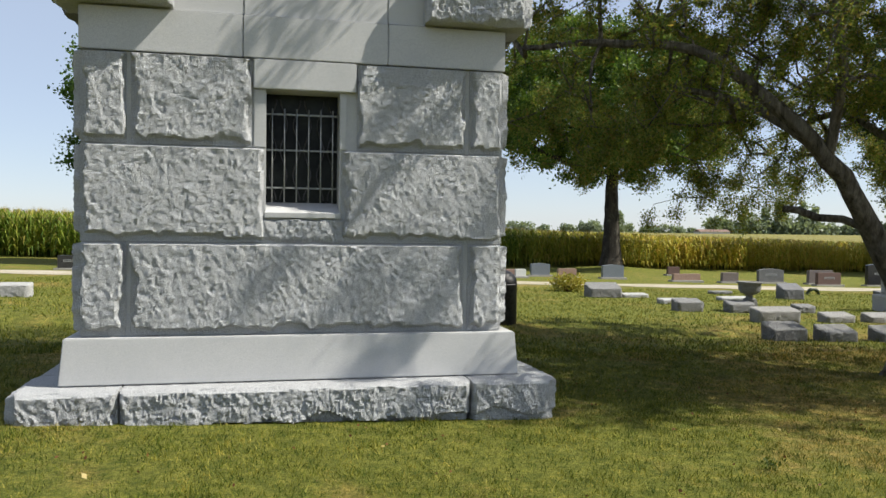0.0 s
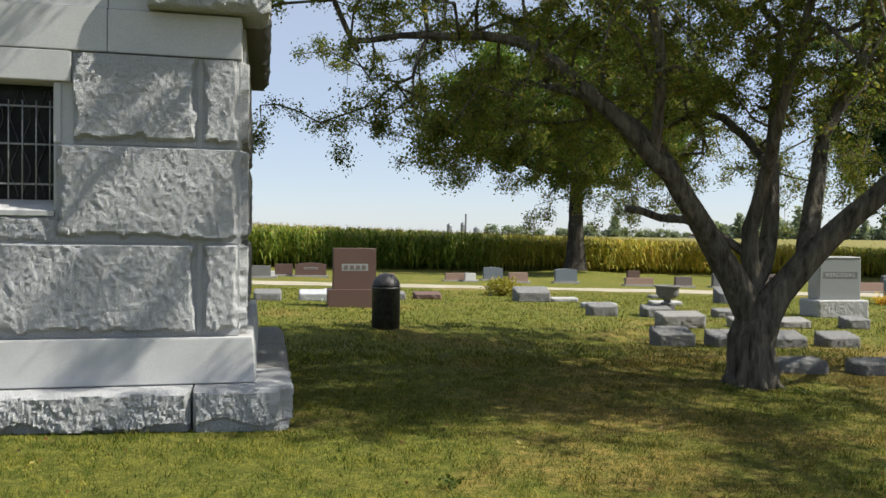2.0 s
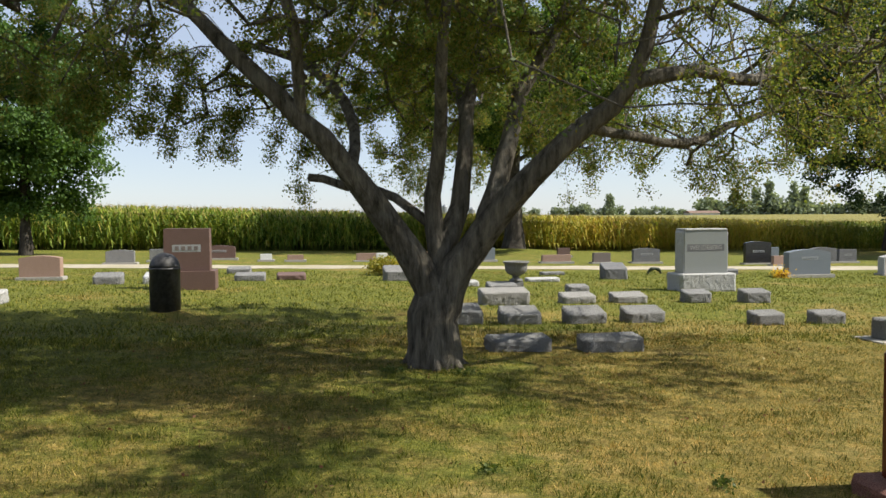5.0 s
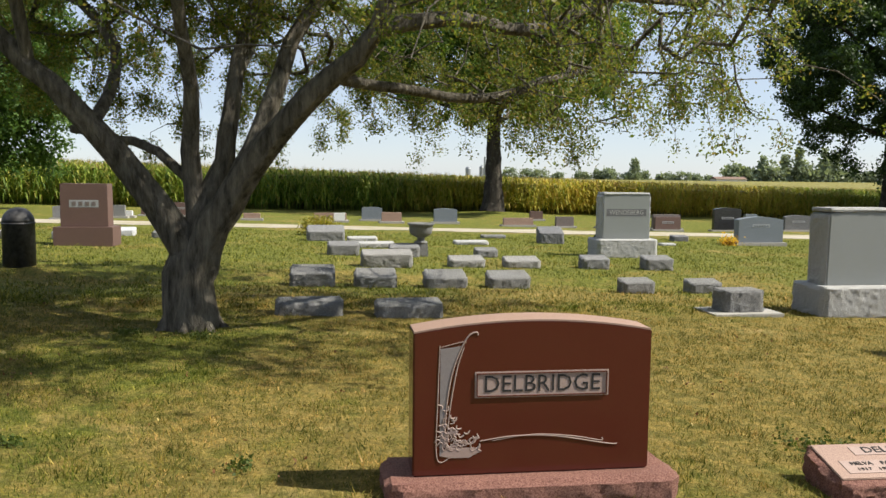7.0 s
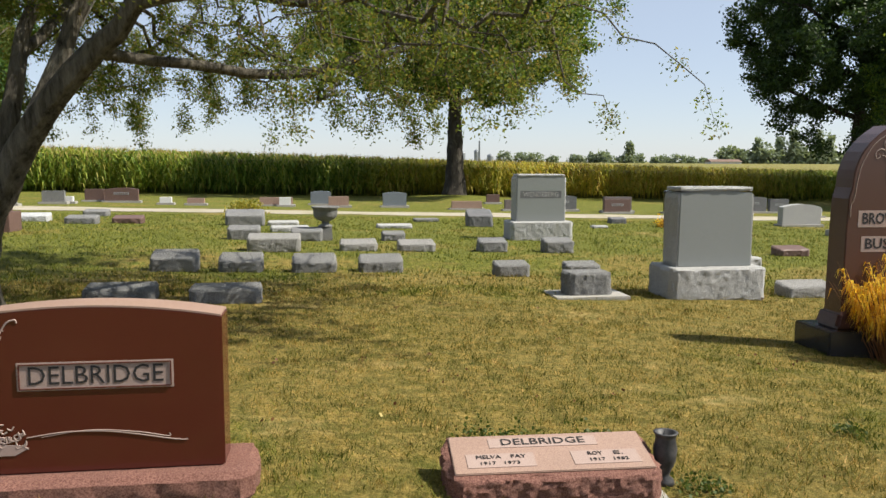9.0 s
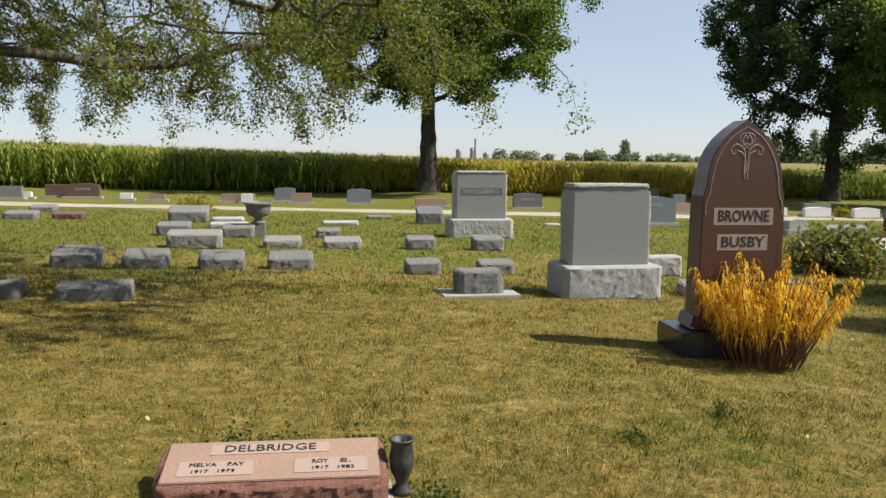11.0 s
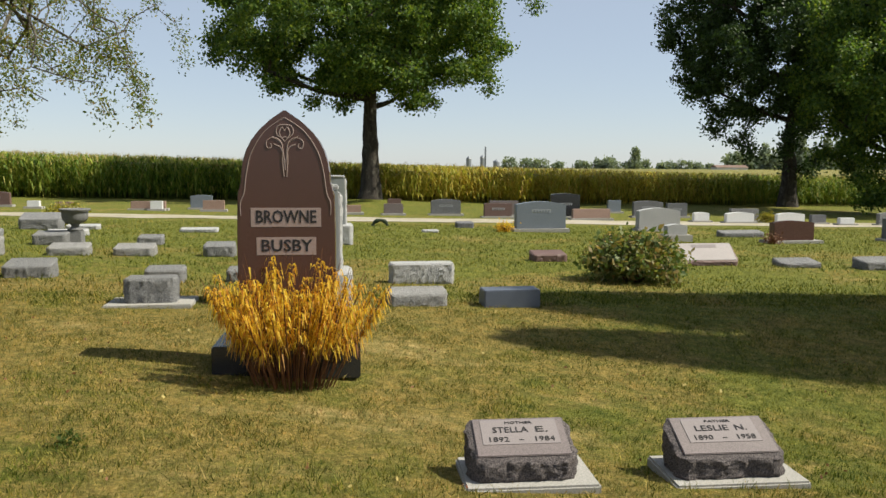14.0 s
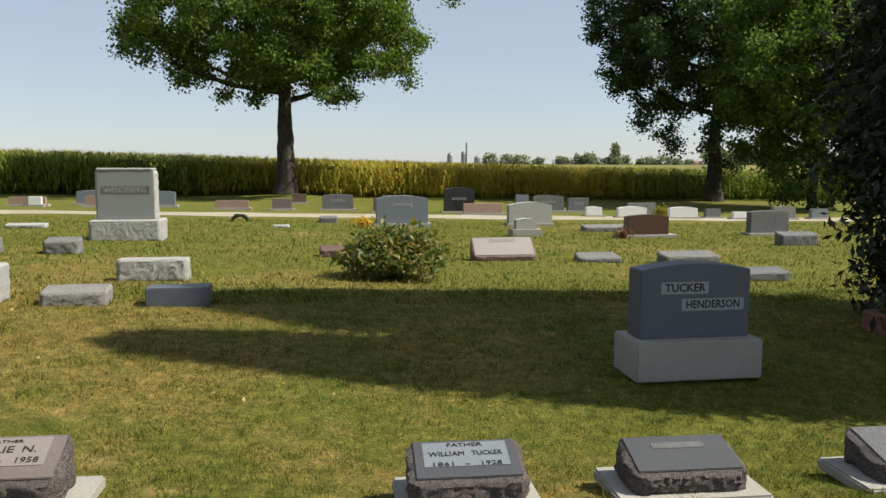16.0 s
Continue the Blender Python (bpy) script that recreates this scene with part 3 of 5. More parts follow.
us, vs = steps(-1600, 1600, -50, 100, 1.2, 4), steps(FIELD_V + 2.0, 1500, FIELD_V + 2.0, 90, 0.9, 3)
cv = [(*uv_to_xy(u, v), canopy_height(u, v)) for v in vs for u in us]
cn = len(us)
tagged(new("maize_canopy", raw("maize_canopy", cv, [(j * cn + i, j * cn + i + 1, (j + 1) * cn + i + 1, (j + 1) * cn + i) for j in range(len(vs) - 1) for i in range(cn - 1)], CANOPY, True)),
       "wide maize field reaching to the horizon", "maize field", kind="stuff")


# ---- the mausoleum ----
def mausoleum():
    # local frame: u along the front from its west end, v inwards, z from the world's zero
    m = pose(-2.673, 5.824, 0.0, 0, 0, 12.5)
    g = thing("mausoleum", m, "grey rock-faced granite mausoleum with a barred window", "mausoleum")
    L, D = 3.234, 3.18
    dg = -0.06

    def blk(name, u0, u1, z0, z1, v0, v1, mat=GREY_ROCK, amp=0.042, bulge=0.05, step=0.014, sides="f", seed=0, lip=0.012, under=0.0, draft=0.0):
        part(name, rough(name, mat, u1 - u0, v1 - v0, z1 - z0, step, amp, seed, bulge, lip, 0.0, sides, (u0 + u1) / 2, (v0 + v1) / 2, z0, under, draft), mat, g)

    def ashlar(name, u0, u1, z0, z1, v0, v1, mat=GREY_SMOOTH, bevel=0.006):
        part(name, box(u1 - u0, v1 - v0, z1 - z0, bevel, (u0 + u1) / 2, (v0 + v1) / 2, z0), mat, g)

    # smooth backing behind the joints, with the window's opening left free
    W0, W1, ZB, ZT = 1.337, 1.90, 1.66, 2.60
    for nm, u0, u1, z0, z1 in (("backing", 0.012, W0, 0.70, 2.83), ("backing", W1, L - 0.012, 0.70, 2.83), ("backing", W0, W1, 0.70, 1.62), ("backing", W0, W1, ZT + 0.01, 2.83)):
        ashlar(nm, u0, u1, z0, z1, 0.012, 0.34, GREY_SMOOTH, 0.0)
    # front courses
    c1, c2, c3, c4 = 0.715, 1.42, 2.15, 2.83
    gap = 0.006
    for n, (u0, u1, z0, z1, sd) in enumerate([
            (0.0, 0.33, c1, c2, "fl"), (0.35, 2.92, c1, c2, "f"), (2.94, L, c1, c2, "fr"),
            (0.0, W0 - 0.01, c2, c3, "fl"), (W1 + 0.01, L, c2, c3, "fr"),
            (0.0, 0.33, c3, c4, "fl"), (0.35, 1.235, c3, c4, "f"), (2.03, 2.92, c3, c4, "f"), (2.94, L, c3, c4, "fr")]):
        blk("block", u0 + gap, u1 - gap, z0 + gap, z1 - gap, 0.0, 0.30, seed=n + 1, sides=sd, draft=0.042, bulge=0.045, amp=0.034)
    blk("block", W0 - 0.06, W1 + 0.06, c2 + gap, 1.615, 0.02, 0.28, seed=21, amp=0.05, bulge=0.03)
    ashlar("lintel", 1.242, 2.024, ZT, c4 - 0.006, -0.035, 0.30)
    for u0, u1 in ((1.243, 1.337), (1.90, 1.955)):
        ashlar("jamb", u0, u1, c3 + 0.004, ZT - 0.003, -0.004, 0.26)
    # sloping sill
    bm = box(W1 - W0 + 0.02, 0.30, 0.14, 0.004, (W0 + W1) / 2, 0.13, 1.615)
    for v in bm.verts:
        if v.co.z > 1.7 and v.co.y < 0.1:
            v.co.z -= 0.10
    part("window_sill", bm, GREY_SMOOTH, g)
    # window: dark pane, bars and cross bars
    part("pane", box(W1 - W0, 0.012, ZT - 1.74, 0.0, (W0 + W1) / 2, 0.235, 1.74), GLASS, g, "dark patterned glass")
    for i in range(6):
        ru = W0 + (W1 - W0) * (i + 0.5) / 6
        bar = lathe([(0.0055, 1.735), (0.0055, ZT - 0.13)], 8)
        bmesh.ops.translate(bar, verts=bar.verts[:], vec=(ru, 0.10, 0))
        part("bar", bar, IRON, g, "weathered iron window bar", smooth=True)
    for z in (1.845, 2.14, 2.42):
        part("cross_bar", box(W1 - W0, 0.012, 0.014, 0.003, (W0 + W1) / 2, 0.108, z), IRON, g)
    for k in range(3):                    # curved leading over the glass
        ru = W0 + (W1 - W0) * (k + 0.5) / 3
        for side in (-1, 1):
            bow = [Vector((ru + side * (0.015 + 0.055 * math.sin(math.pi * 2.0 * t) ** 2), 0.222, 1.76 + (ZT - 1.80) * t)) for t in np.linspace(0, 1, 22)]
            lv, lf = tube(bow, [0.006] * 22, 5)
            part("leading", raw("leading", lv, lf, DARK_IRON, True), DARK_IRON, g, "curved lead strip on the glass")
    # plinth and base
    pl = box(L + 0.24, D + 0.24, 0.34, 0.008, L / 2, D / 2, 0.372)
    for v in pl.verts:
        if v.co.z > 0.6:
            v.co.x = L / 2 + (v.co.x - L / 2) * 0.985
            v.co.y = D / 2 + (v.co.y - D / 2) * 0.985
    part("plinth", pl, GREY_SMOOTH, g)
    blk("base_stone", -0.36, 0.32, dg, 0.365, -0.30, 0.4, amp=0.06, bulge=0.05, under=0.06, seed=31, sides="fl")
    blk("base_stone", 0.335, 2.90, dg, 0.365, -0.30, 0.4, amp=0.06, bulge=0.05, under=0.06, seed=32, sides="f")
    blk("base_stone", 2.915, L + 0.33, dg, 0.365, -0.30, 0.55, amp=0.06, bulge=0.05, under=0.03, seed=33, sides="fr")
    # base stones along the east side, in darker granite than the front ones
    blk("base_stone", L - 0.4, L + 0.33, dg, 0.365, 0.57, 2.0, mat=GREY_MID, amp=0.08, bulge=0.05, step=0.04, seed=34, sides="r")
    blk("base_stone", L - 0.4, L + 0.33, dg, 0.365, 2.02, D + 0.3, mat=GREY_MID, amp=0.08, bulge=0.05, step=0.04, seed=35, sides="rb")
    blk("base_stone", -0.36, 0.32, dg, 0.365, 0.42, D + 0.3, amp=0.08, bulge=0.05, step=0.05, seed=36, sides="l")
    # east and west sides, back; the east blocks in darker granite than the front
    n = 40
    for z0, z1, cuts in ((c1, c2, (0.31, 1.7, D)), (c2, c3, (0.31, 1.2, D)), (c3, c4, (0.31, 1.9, D))):
        a = cuts[0]
        for b in cuts[1:]:
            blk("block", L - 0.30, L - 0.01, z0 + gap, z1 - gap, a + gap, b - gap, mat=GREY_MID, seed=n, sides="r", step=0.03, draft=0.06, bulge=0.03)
            blk("block", 0.01, 0.30, z0 + gap, z1 - gap, a + gap, b - gap, seed=n + 3, sides="l", step=0.07)
            a, n = b, n + 1
    ashlar("back_wall", 0.05, L - 0.05, 0.70, 2.83, D - 0.2, D - 0.02)
    # frieze
    ashlar("frieze", 0.0, 1.16, 2.832, 3.15, -0.03, 0.3)
    ashlar("frieze", 1.164, 2.27, 2.832, 3.15, -0.03, 0.3)
    ashlar("frieze", 2.274, L, 2.832, 3.15, -0.03, 0.3)
    ashlar("frieze", L - 0.3, L + 0.02, 2.832, 3.15, 0.304, 1.8)
    ashlar("frieze", L - 0.3, L + 0.02, 2.832, 3.15, 1.804, D)
    ashlar("frieze", -0.02, 0.3, 2.832, 3.15, 0.304, D)
    # upper band between the kneelers, with curved ends, and the gable above it
    ashlar("gable_stone", 0.55, 1.164, 3.153, 3.60, 0.0, 0.3)
    ashlar("gable_stone", 1.168, 2.27, 3.153, 3.60, 0.0, 0.3)
    ashlar("gable_stone", 2.274, 2.65, 3.153, 3.60, 0.0, 0.3)
    for u0, u1, s in ((-0.14, 0.66, "fl"), (2.56, L + 0.14, "fr")):
        blk("kneeler", u0, u1, 3.165, 3.62, -0.13, 0.34, amp=0.07, bulge=0.05, seed=n + 9, sides=s)
    for side, u0, u1 in (("l", -0.15, 0.28), ("r", L - 0.28, L + 0.15)):
        # eaves stones in darker granite than the kneelers
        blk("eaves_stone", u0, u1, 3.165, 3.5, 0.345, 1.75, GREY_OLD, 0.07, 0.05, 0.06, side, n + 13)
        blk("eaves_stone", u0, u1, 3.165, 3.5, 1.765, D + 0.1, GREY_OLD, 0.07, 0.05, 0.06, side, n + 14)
    roof = slab_of([(-0.15, 3.5), (L + 0.15, 3.5), (L + 0.15, 3.62), (L / 2, 4.5), (-0.15, 3.62)], D - 0.25, 0.01, 0.345)
    part("roof", roof, GREY_SMOOTH, g)


mausoleum()


# ---- gravestones ----
def row_pose(x, y, z=None, turn=ROT):
    return pose(x, y, gz(x, y) - 0.03 if z is None else z, 0, 0, turn)


SEED = [100]


def marker(x, y, w, h, d, mat, label, slant=0.0, turn=ROT, slab=None, amp=0.05, group="low grave markers"):
    """A low rock-faced grave marker with a sawn top."""
    SEED[0] += 1
    g = thing("grave_marker", row_pose(x, y, turn=turn + random.uniform(-1.5, 1.5)), label, "gravestone", group)
    if mat is BLUE_GREY:
        part("stone", box(w, d, h + 0.03, 0.01, 0, d / 2, 0), mat, g)
    else:
        part("stone", rough("stone", mat, w, d, h + 0.03, 0.026, amp, SEED[0], 0.018, 0.008, slant, "flrb", 0, d / 2, 0), mat, g)
    if slab:
        part("footing", box(slab[0], slab[1], 0.06, 0.01, 0, d / 2, 0.0), CONCRETE, g, "pale concrete footing")
    return g


GR, GO, GD = "grey rock-faced granite grave marker set in the lawn", "weathered grey granite marker with hewn sides", "dark weathered granite marker in the grass"
for x, y, w, h, d, mat, lab, sl in (
        (6.58, 10.28, 0.70, 0.17, 0.30, GREY_OLD, GD, 0.03), (7.70, 10.42, 0.72, 0.18, 0.30, GREY_OLD, GD, 0.03),
        (5.98, 13.55, 0.634, 0.294, 0.36, GREY_OLD, GO, 0.10), (6.94, 13.7, 0.60, 0.258, 0.36, GREY_OLD, GO, 0.10),
        (8.03, 13.9, 0.62, 0.258, 0.36, GREY_OLD, GO, 0.10), (9.04, 14.1, 0.636, 0.258, 0.36, GREY_OLD, GO, 0.08),
        (11.08, 14.07, 0.50, 0.21, 0.30, GREY_OLD, GR, 0.04), (12.20, 14.30, 0.51, 0.21, 0.30, GREY_OLD, GR, 0.04),
        (10.90, 17.11, 0.51, 0.25, 0.32, GREY_OLD, GR, 0.05), (12.19, 17.35, 0.55, 0.27, 0.32, GREY_OLD, GR, 0.05),
        (8.37, 16.55, 0.64, 0.20, 0.34, GREY_MID, GR, 0.06), (9.44, 16.82, 0.66, 0.20, 0.34, GREY_MID, GR, 0.06),
        (6.88, 16.09, 0.9, 0.297, 0.36, GREY_MID, "long pale grey rock-faced marker with a slanted top", 0.06),
        (5.74, 18.24, 0.62, 0.28, 0.34, GREY_OLD, GR, 0.06), (7.02, 18.45, 0.60, 0.26, 0.34, GREY_OLD, GR, 0.06),
        (8.80, 19.08, 0.46, 0.19, 0.3, GREY_OLD, GR, 0.04),
        (4.63, 22.38, 0.94, 0.40, 0.42, GREY_OLD, "broad rough grey granite marker", 0.14),
        (5.56, 22.7, 0.75, 0.12, 0.32, PALE_ROCK, "flat pale grey grave marker", 0.02), (6.17, 20.69, 0.85, 0.13, 0.34, PALE_ROCK, "flat pale grey grave marker", 0.02),
        (8.5, 22.9, 0.9, 0.10, 0.3, PALE_ROCK, "flat pale grey grave marker", 0.02),
        (10.80, 24.3, 0.68, 0.47, 0.40, GREY_DARK, "dark rough boulder-like grave marker", 0.16),
        (14.87, 12.3, 0.67, 0.19, 0.30, GREY_MID, "pale grey rock-faced marker with a ledge", 0.05), (16.0, 12.4, 0.69, 0.21, 0.32, BLUE_GREY, "smooth dark blue-grey low marker", 0.03),
        (14.75, 14.9, 0.94, 0.30, 0.28, PALE_ROCK, "upright pale grey granite block marker", 0.0),
        (16.98, 17.93, 0.62, 0.19, 0.34, PINK_DULL, "low reddish rock-faced marker", 0.05),
        (21.75, 18.1, 0.75, 0.15, 0.40, GREY_OLD, GO, 0.06), (23.45, 18.2, 1.03, 0.21, 0.40, GREY_OLD, "long low rock-faced marker", 0.06),
        (24.1, 16.6, 1.0, 0.18, 0.36, GREY_DARK, GD, 0.05), (23.4, 26.3, 1.3, 0.18, 0.36, GREY_OLD, GO, 0.05),
        (27.37, 22.84, 0.95, 0.32, 0.30, GREY_DARK, GD, 0.06), (23.8, 12.0, 0.42, 0.22, 0.3, RED_ROCK, "small reddish block marker", 0.0),
        (-0.70, 21.84, 0.75, 0.20, 0.36, GREY_ROCK, GR, 0.06), (0.73, 21.49, 0.72, 0.20, 0.36, GREY_OLD, GR, 0.05),
        (-0.34, 24.6, 0.65, 0.19, 0.34, GREY_OLD, GO, 0.05), (-2.15, 19.57, 0.60, 0.26, 0.36, GREY_OLD, GR, 0.08),
        (-1.08, 20.01, 0.72, 0.26, 0.36, GREY_ROCK, GR, 0.08), (1.7, 22.0, 0.7, 0.19, 0.36, PINK_DULL, "low pinkish-grey marker near the lane", 0.05),
        (-2.29, 14.62, 0.75, 0.22, 0.34, PALE_ROCK, "low pale grey marker near the mausoleum", 0.03),
        (-8.7, 16.0, 0.6, 0.28, 0.3, PALE_ROCK, "small pale grey marker in sunny grass", 0.03),
        (9.2, 26.0, 0.7, 0.09, 0.3, GREY_OLD, "flat dark marker nearly flush with grass", 0.0), (14.33, 25.05, 0.42, 0.06, 0.30, PALE_ROCK, "small pale stone flush with the grass", 0.0),
        (15.27, 27.25, 0.5, 0.2, 0.3, GREY_DARK, "small dark marker beside the lane", 0.03)):
    marker(x, y, w, h, d, mat, lab, sl)
marker(11.87, 11.65, 0.52, 0.31, 0.30, GREY_OLD, "squat grey block marker on a pale concrete footing", 0.0, slab=(0.95, 0.62))


def arch_outline(w, h, rise, n=14, shoulder=0.0):
    """Upright outline with a segmental top."""
    pts = [(-w / 2, 0), (w / 2, 0)]
    for i in range(n + 1):
        a = 1 - 2 * i / n
        pts.append((a * w / 2 * (1 - shoulder), h - rise + rise * (1 - a * a)))
    return pts


def monument(name, x, y, die, base, mat, base_mat, label, top="flat", turn=ROT, panels=(), z=None, group="", rough_sides=False, sub=None, bold=0.0):
    """An upright monument: die (w, d, h, rise) on a base (w, d, h)."""
    SEED[0] += 1
    g = thing(name, row_pose(x, y, z, turn), label, "gravestone", group)
    z0 = 0.0
    if sub:
        part("footing", box(sub[0], sub[1], sub[2], 0.012, 0, base[1] / 2, 0), CONCRETE, g)
        z0 = sub[2]
    if base:
        if base_mat in (GREY_ROCK, PALE_ROCK, RED_ROCK, GREY_OLD, BROWN_ROCK):
            part("base", rough("base", base_mat, base[0], base[1], base[2], 0.024, 0.042, SEED[0], 0.03, 0.012, 0.0, "flrb", 0, base[1] / 2, z0), base_mat, g)
        else:
            part("base", box(base[0], base[1], base[2], 0.012, 0, base[1] / 2, z0), base_mat, g)
        z0 += base[2]
        dy = (base[1] - die[1]) / 2
    else:
        dy = 0.0
    w, d, h, rise = die
    if top == "arch":
        out = arch_outline(w, h, rise)
    elif top == "ogive":
        out = [(-w / 2, 0), (w / 2, 0), (w / 2 * 0.99, h * 0.50)]
        s = h * 0.64
        out.append((w / 2 * 0.97, s))
        for i in range(1, 9):
            a = i / 8
            out.append((w / 2 * 0.90 * (1 - a ** 3.0), s + 0.02 + (h - s - 0.02) * a))
        out += [(-px, pz) for px, pz in out[:2:-1] if px > 1e-4] + [(-w / 2 * 0.99, h * 0.50)]
    elif top == "peak":
        out = [(-w / 2, 0), (w / 2, 0), (w / 2 * 0.98, h - rise), (0, h), (-w / 2 * 0.98, h - rise)]
    else:
        out = [(-w / 2, 0), (w / 2, 0), (w / 2 * 0.985, h), (-w / 2 * 0.985, h)]
    stone = part("die", slab_of([(px, pz + z0) for px, pz in out], d, 0.008, dy), mat, g)
    if rough_sides:
        for s in (-1, 1):
            pv, pf = rough_box(0.05, d - 0.02, h - rise - 0.02, 0.05, 0.05, SEED[0] + s, 0.02, 0.02, 0.0, "l" if s < 0 else "r", s * (w / 2 - 0.012), dy + d / 2, z0)
            part("rough_edge", raw("rough_edge", pv, pf, PALE_ROCK), PALE_ROCK, g)
        pv, pf = rough_box(w * 0.98, d, 0.05, 0.04, 0.03, SEED[0] + 5, 0.01, 0.01, 0.0, "flrb", 0, dy + d / 2, z0 + h - 0.012)
        part("rough_top", raw("rough_top", pv, pf, PALE_ROCK), PALE_ROCK, g)
    for pnl in panels:
        pu, pz, pw, ph, words, pm, im = pnl
        p = part("letter_panel", box(pw, 0.012, ph, 0.001, pu, dy + 0.004, z0 + pz - ph / 2), pm, g)
        if words:
            part("inscription", lettering(words, ph * 0.92, im, width=pw * 0.86, depth=0.001, bold=bold), im, p, m=pose(pu, dy - 0.0032, z0 + pz))
        else:
            n = max(3, int(pw / (ph * 0.9)))
            for i in range(n):
                part("letter", box(pw / n * 0.55, 0.006, ph * 0.55, 0.0, pu + pw * ((i + 0.5) / n - 0.5) * 0.9, dy - 0.004, z0 + pz - ph * 0.27), im, p)
    return g, z0, dy


def curl(points, r, mat, parent, name="carved_line"):
    P = [Vector(p) for p in points]
    S = []
    for i in range(len(P) - 1):
        p0, p1, p2, p3 = P[max(i - 1, 0)], P[i], P[i + 1], P[min(i + 2, len(P) - 1)]
        for k in range(6):
            t = k / 6
            S.append(0.5 * ((2 * p1) + (p2 - p0) * t + (2 * p0 - 5 * p1 + 4 * p2 - p3) * t * t + (3 * p1 - p0 - 3 * p2 + p3) * t ** 3))
    S.append(P[-1])
    v, f = tube(S, [r * (0.5 + 0.5 * math.sin(math.pi * (0.12 + 0.8 * i / len(S)))) for i in range(len(S))], 5)
    return part(name, raw(name, v, f, mat, True), mat, parent)


# the red family monument
DZ = -0.16
red, rz, ry = monument("red_monument", 8.66, 5.19, (1.16, 0.2, 0.742, 0.052), (1.36, 0.36, 0.14), RED_POLISH, RED_ROCK,
                       "polished red granite headstone with carved flowers on pink base", "arch", turn=9.5, z=DZ,
                       panels=((0.04, 0.437, 0.655, 0.126, "DELBRIDGE", FROST, INK),))
top_line = arch_outline(1.16, 0.742, 0.052)[2:]
part("sawn_top", slab_of([(px * 0.992, pz + rz + 0.004) for px, pz in top_line] + [(px * 0.992, pz + rz - 0.004) for px, pz in top_line[::-1]], 0.19, 0.0, ry + 0.005), PINK, red, "unpolished paler top edge")
F0 = ry - 0.001
for pts, r in (([(-0.45, F0, 0.62), (-0.35, F0, 0.645), (-0.33, F0, 0.64)], .003), ([(-0.455, F0, 0.63), (-0.462, F0, 0.4), (-0.465, F0, 0.09), (-0.40, F0, 0.09)], .004),
               ([(-0.43, F0, 0.14), (-0.42, F0, 0.35), (-0.39, F0, 0.52), (-0.33, F0, 0.66), (-0.285, F0, 0.69), (-0.275, F0, 0.675)], .006),
               ([(-0.42, F0, 0.16), (-0.40, F0, 0.36), (-0.37, F0, 0.53), (-0.34, F0, 0.62)], .005),
               ([(-0.26, F0, 0.165), (-0.1, F0, 0.185), (0.1, F0, 0.18), (0.36, F0, 0.135), (0.42, F0, 0.13)], .005), ([(-0.20, F0, 0.165), (0.0, F0, 0.19), (0.2, F0, 0.175), (0.335, F0, 0.15), (0.34, F0, 0.165)], .004)):
    curl([(a, b, c + rz) for a, b, c in pts], r * 0.72, FROST, red)
rng = random.Random(4)
for k in range(70):
    a, b = abs(rng.gauss(0, 0.075)), abs(rng.gauss(0, 0.085))
    pt = (-0.45 + min(a, .25), F0, rz + 0.13 + min(b, 0.2) * (1 - a / 0.3))
    an = rng.uniform(0, 6.28)
    curl([pt, (pt[0] + 0.018 * math.cos(an), F0, pt[2] + 0.018 * math.sin(an)), (pt[0] + 0.03 * math.cos(an + .8), F0, pt[2] + 0.03 * math.sin(an + .8))], .0042, FROST, red, "carved_petal")
part("carved_strip", slab_of([(-0.452, rz + 0.10), (-0.435, rz + 0.10), (-0.428, rz + 0.30), (-0.405, rz + 0.47), (-0.355, rz + 0.625), (-0.452, rz + 0.612)], 0.004, 0.0, F0 - 0.001), FROST_DIM, red, "frosted strip behind the carved stems")
for px, pz, pw, ph in ((0.04, 0.437 + 0.054, 0.635, 0.004), (0.04, 0.437 - 0.054, 0.635, 0.004), (0.04 - 0.3165, 0.437, 0.004, 0.106), (0.04 + 0.3165, 0.437, 0.004, 0.106)):
    part("border_line", slab_of([(px - pw / 2, rz + pz - ph / 2), (px + pw / 2, rz + pz - ph / 2), (px + pw / 2, rz + pz + ph / 2), (px - pw / 2, rz + pz + ph / 2)], 0.012, 0.0, F0 - 0.0065), RED_POLISH, red)
part("carved_mound", slab_of([(-0.45, rz + 0.10), (-0.40, rz + 0.088), (-0.31, rz + 0.088), (-0.25, rz + 0.12), (-0.29, rz + 0.135), (-0.42, rz + 0.14)], 0.01, 0.0, F0 - 0.002), FROST, red)

monument("bare_monument", 13.50, 11.83, (0.985, 0.40, 0.965, 0.03), (1.22, 0.66, 0.43), GREY_STEEL, PALE_ROCK, "blank grey granite monument with rough edges on rock-faced base", "peak", rough_sides=True)
monument("lettered_monument", 12.13, 20.2, (1.14, 0.44, 1.05, 0.0), (1.41, 0.72, 0.46), GREY_STEEL, PALE_ROCK, "tall light grey granite monument with a dark name band", "flat",
         rough_sides=True, panels=((0.0, 0.62, 0.98, 0.17, "WENDEBERG", GREY_DARK, PALE_ROCK),))
bro, bz, by = monument("pointed_monument", 14.08, 8.91, (0.76, 0.26, 1.815, 0.0), (1.14, 0.56, 0.27), BROWN_POLISH, BLACK_POLISH, "pointed brown polished granite monument with carved lilies", "ogive", turn=8.0, bold=0.022,
                        panels=((0.0, 0.985, 0.54, 0.15, "BROWNE", FROST, INK), (0.0, 0.76, 0.46, 0.14, "BUSBY", FROST, INK)))
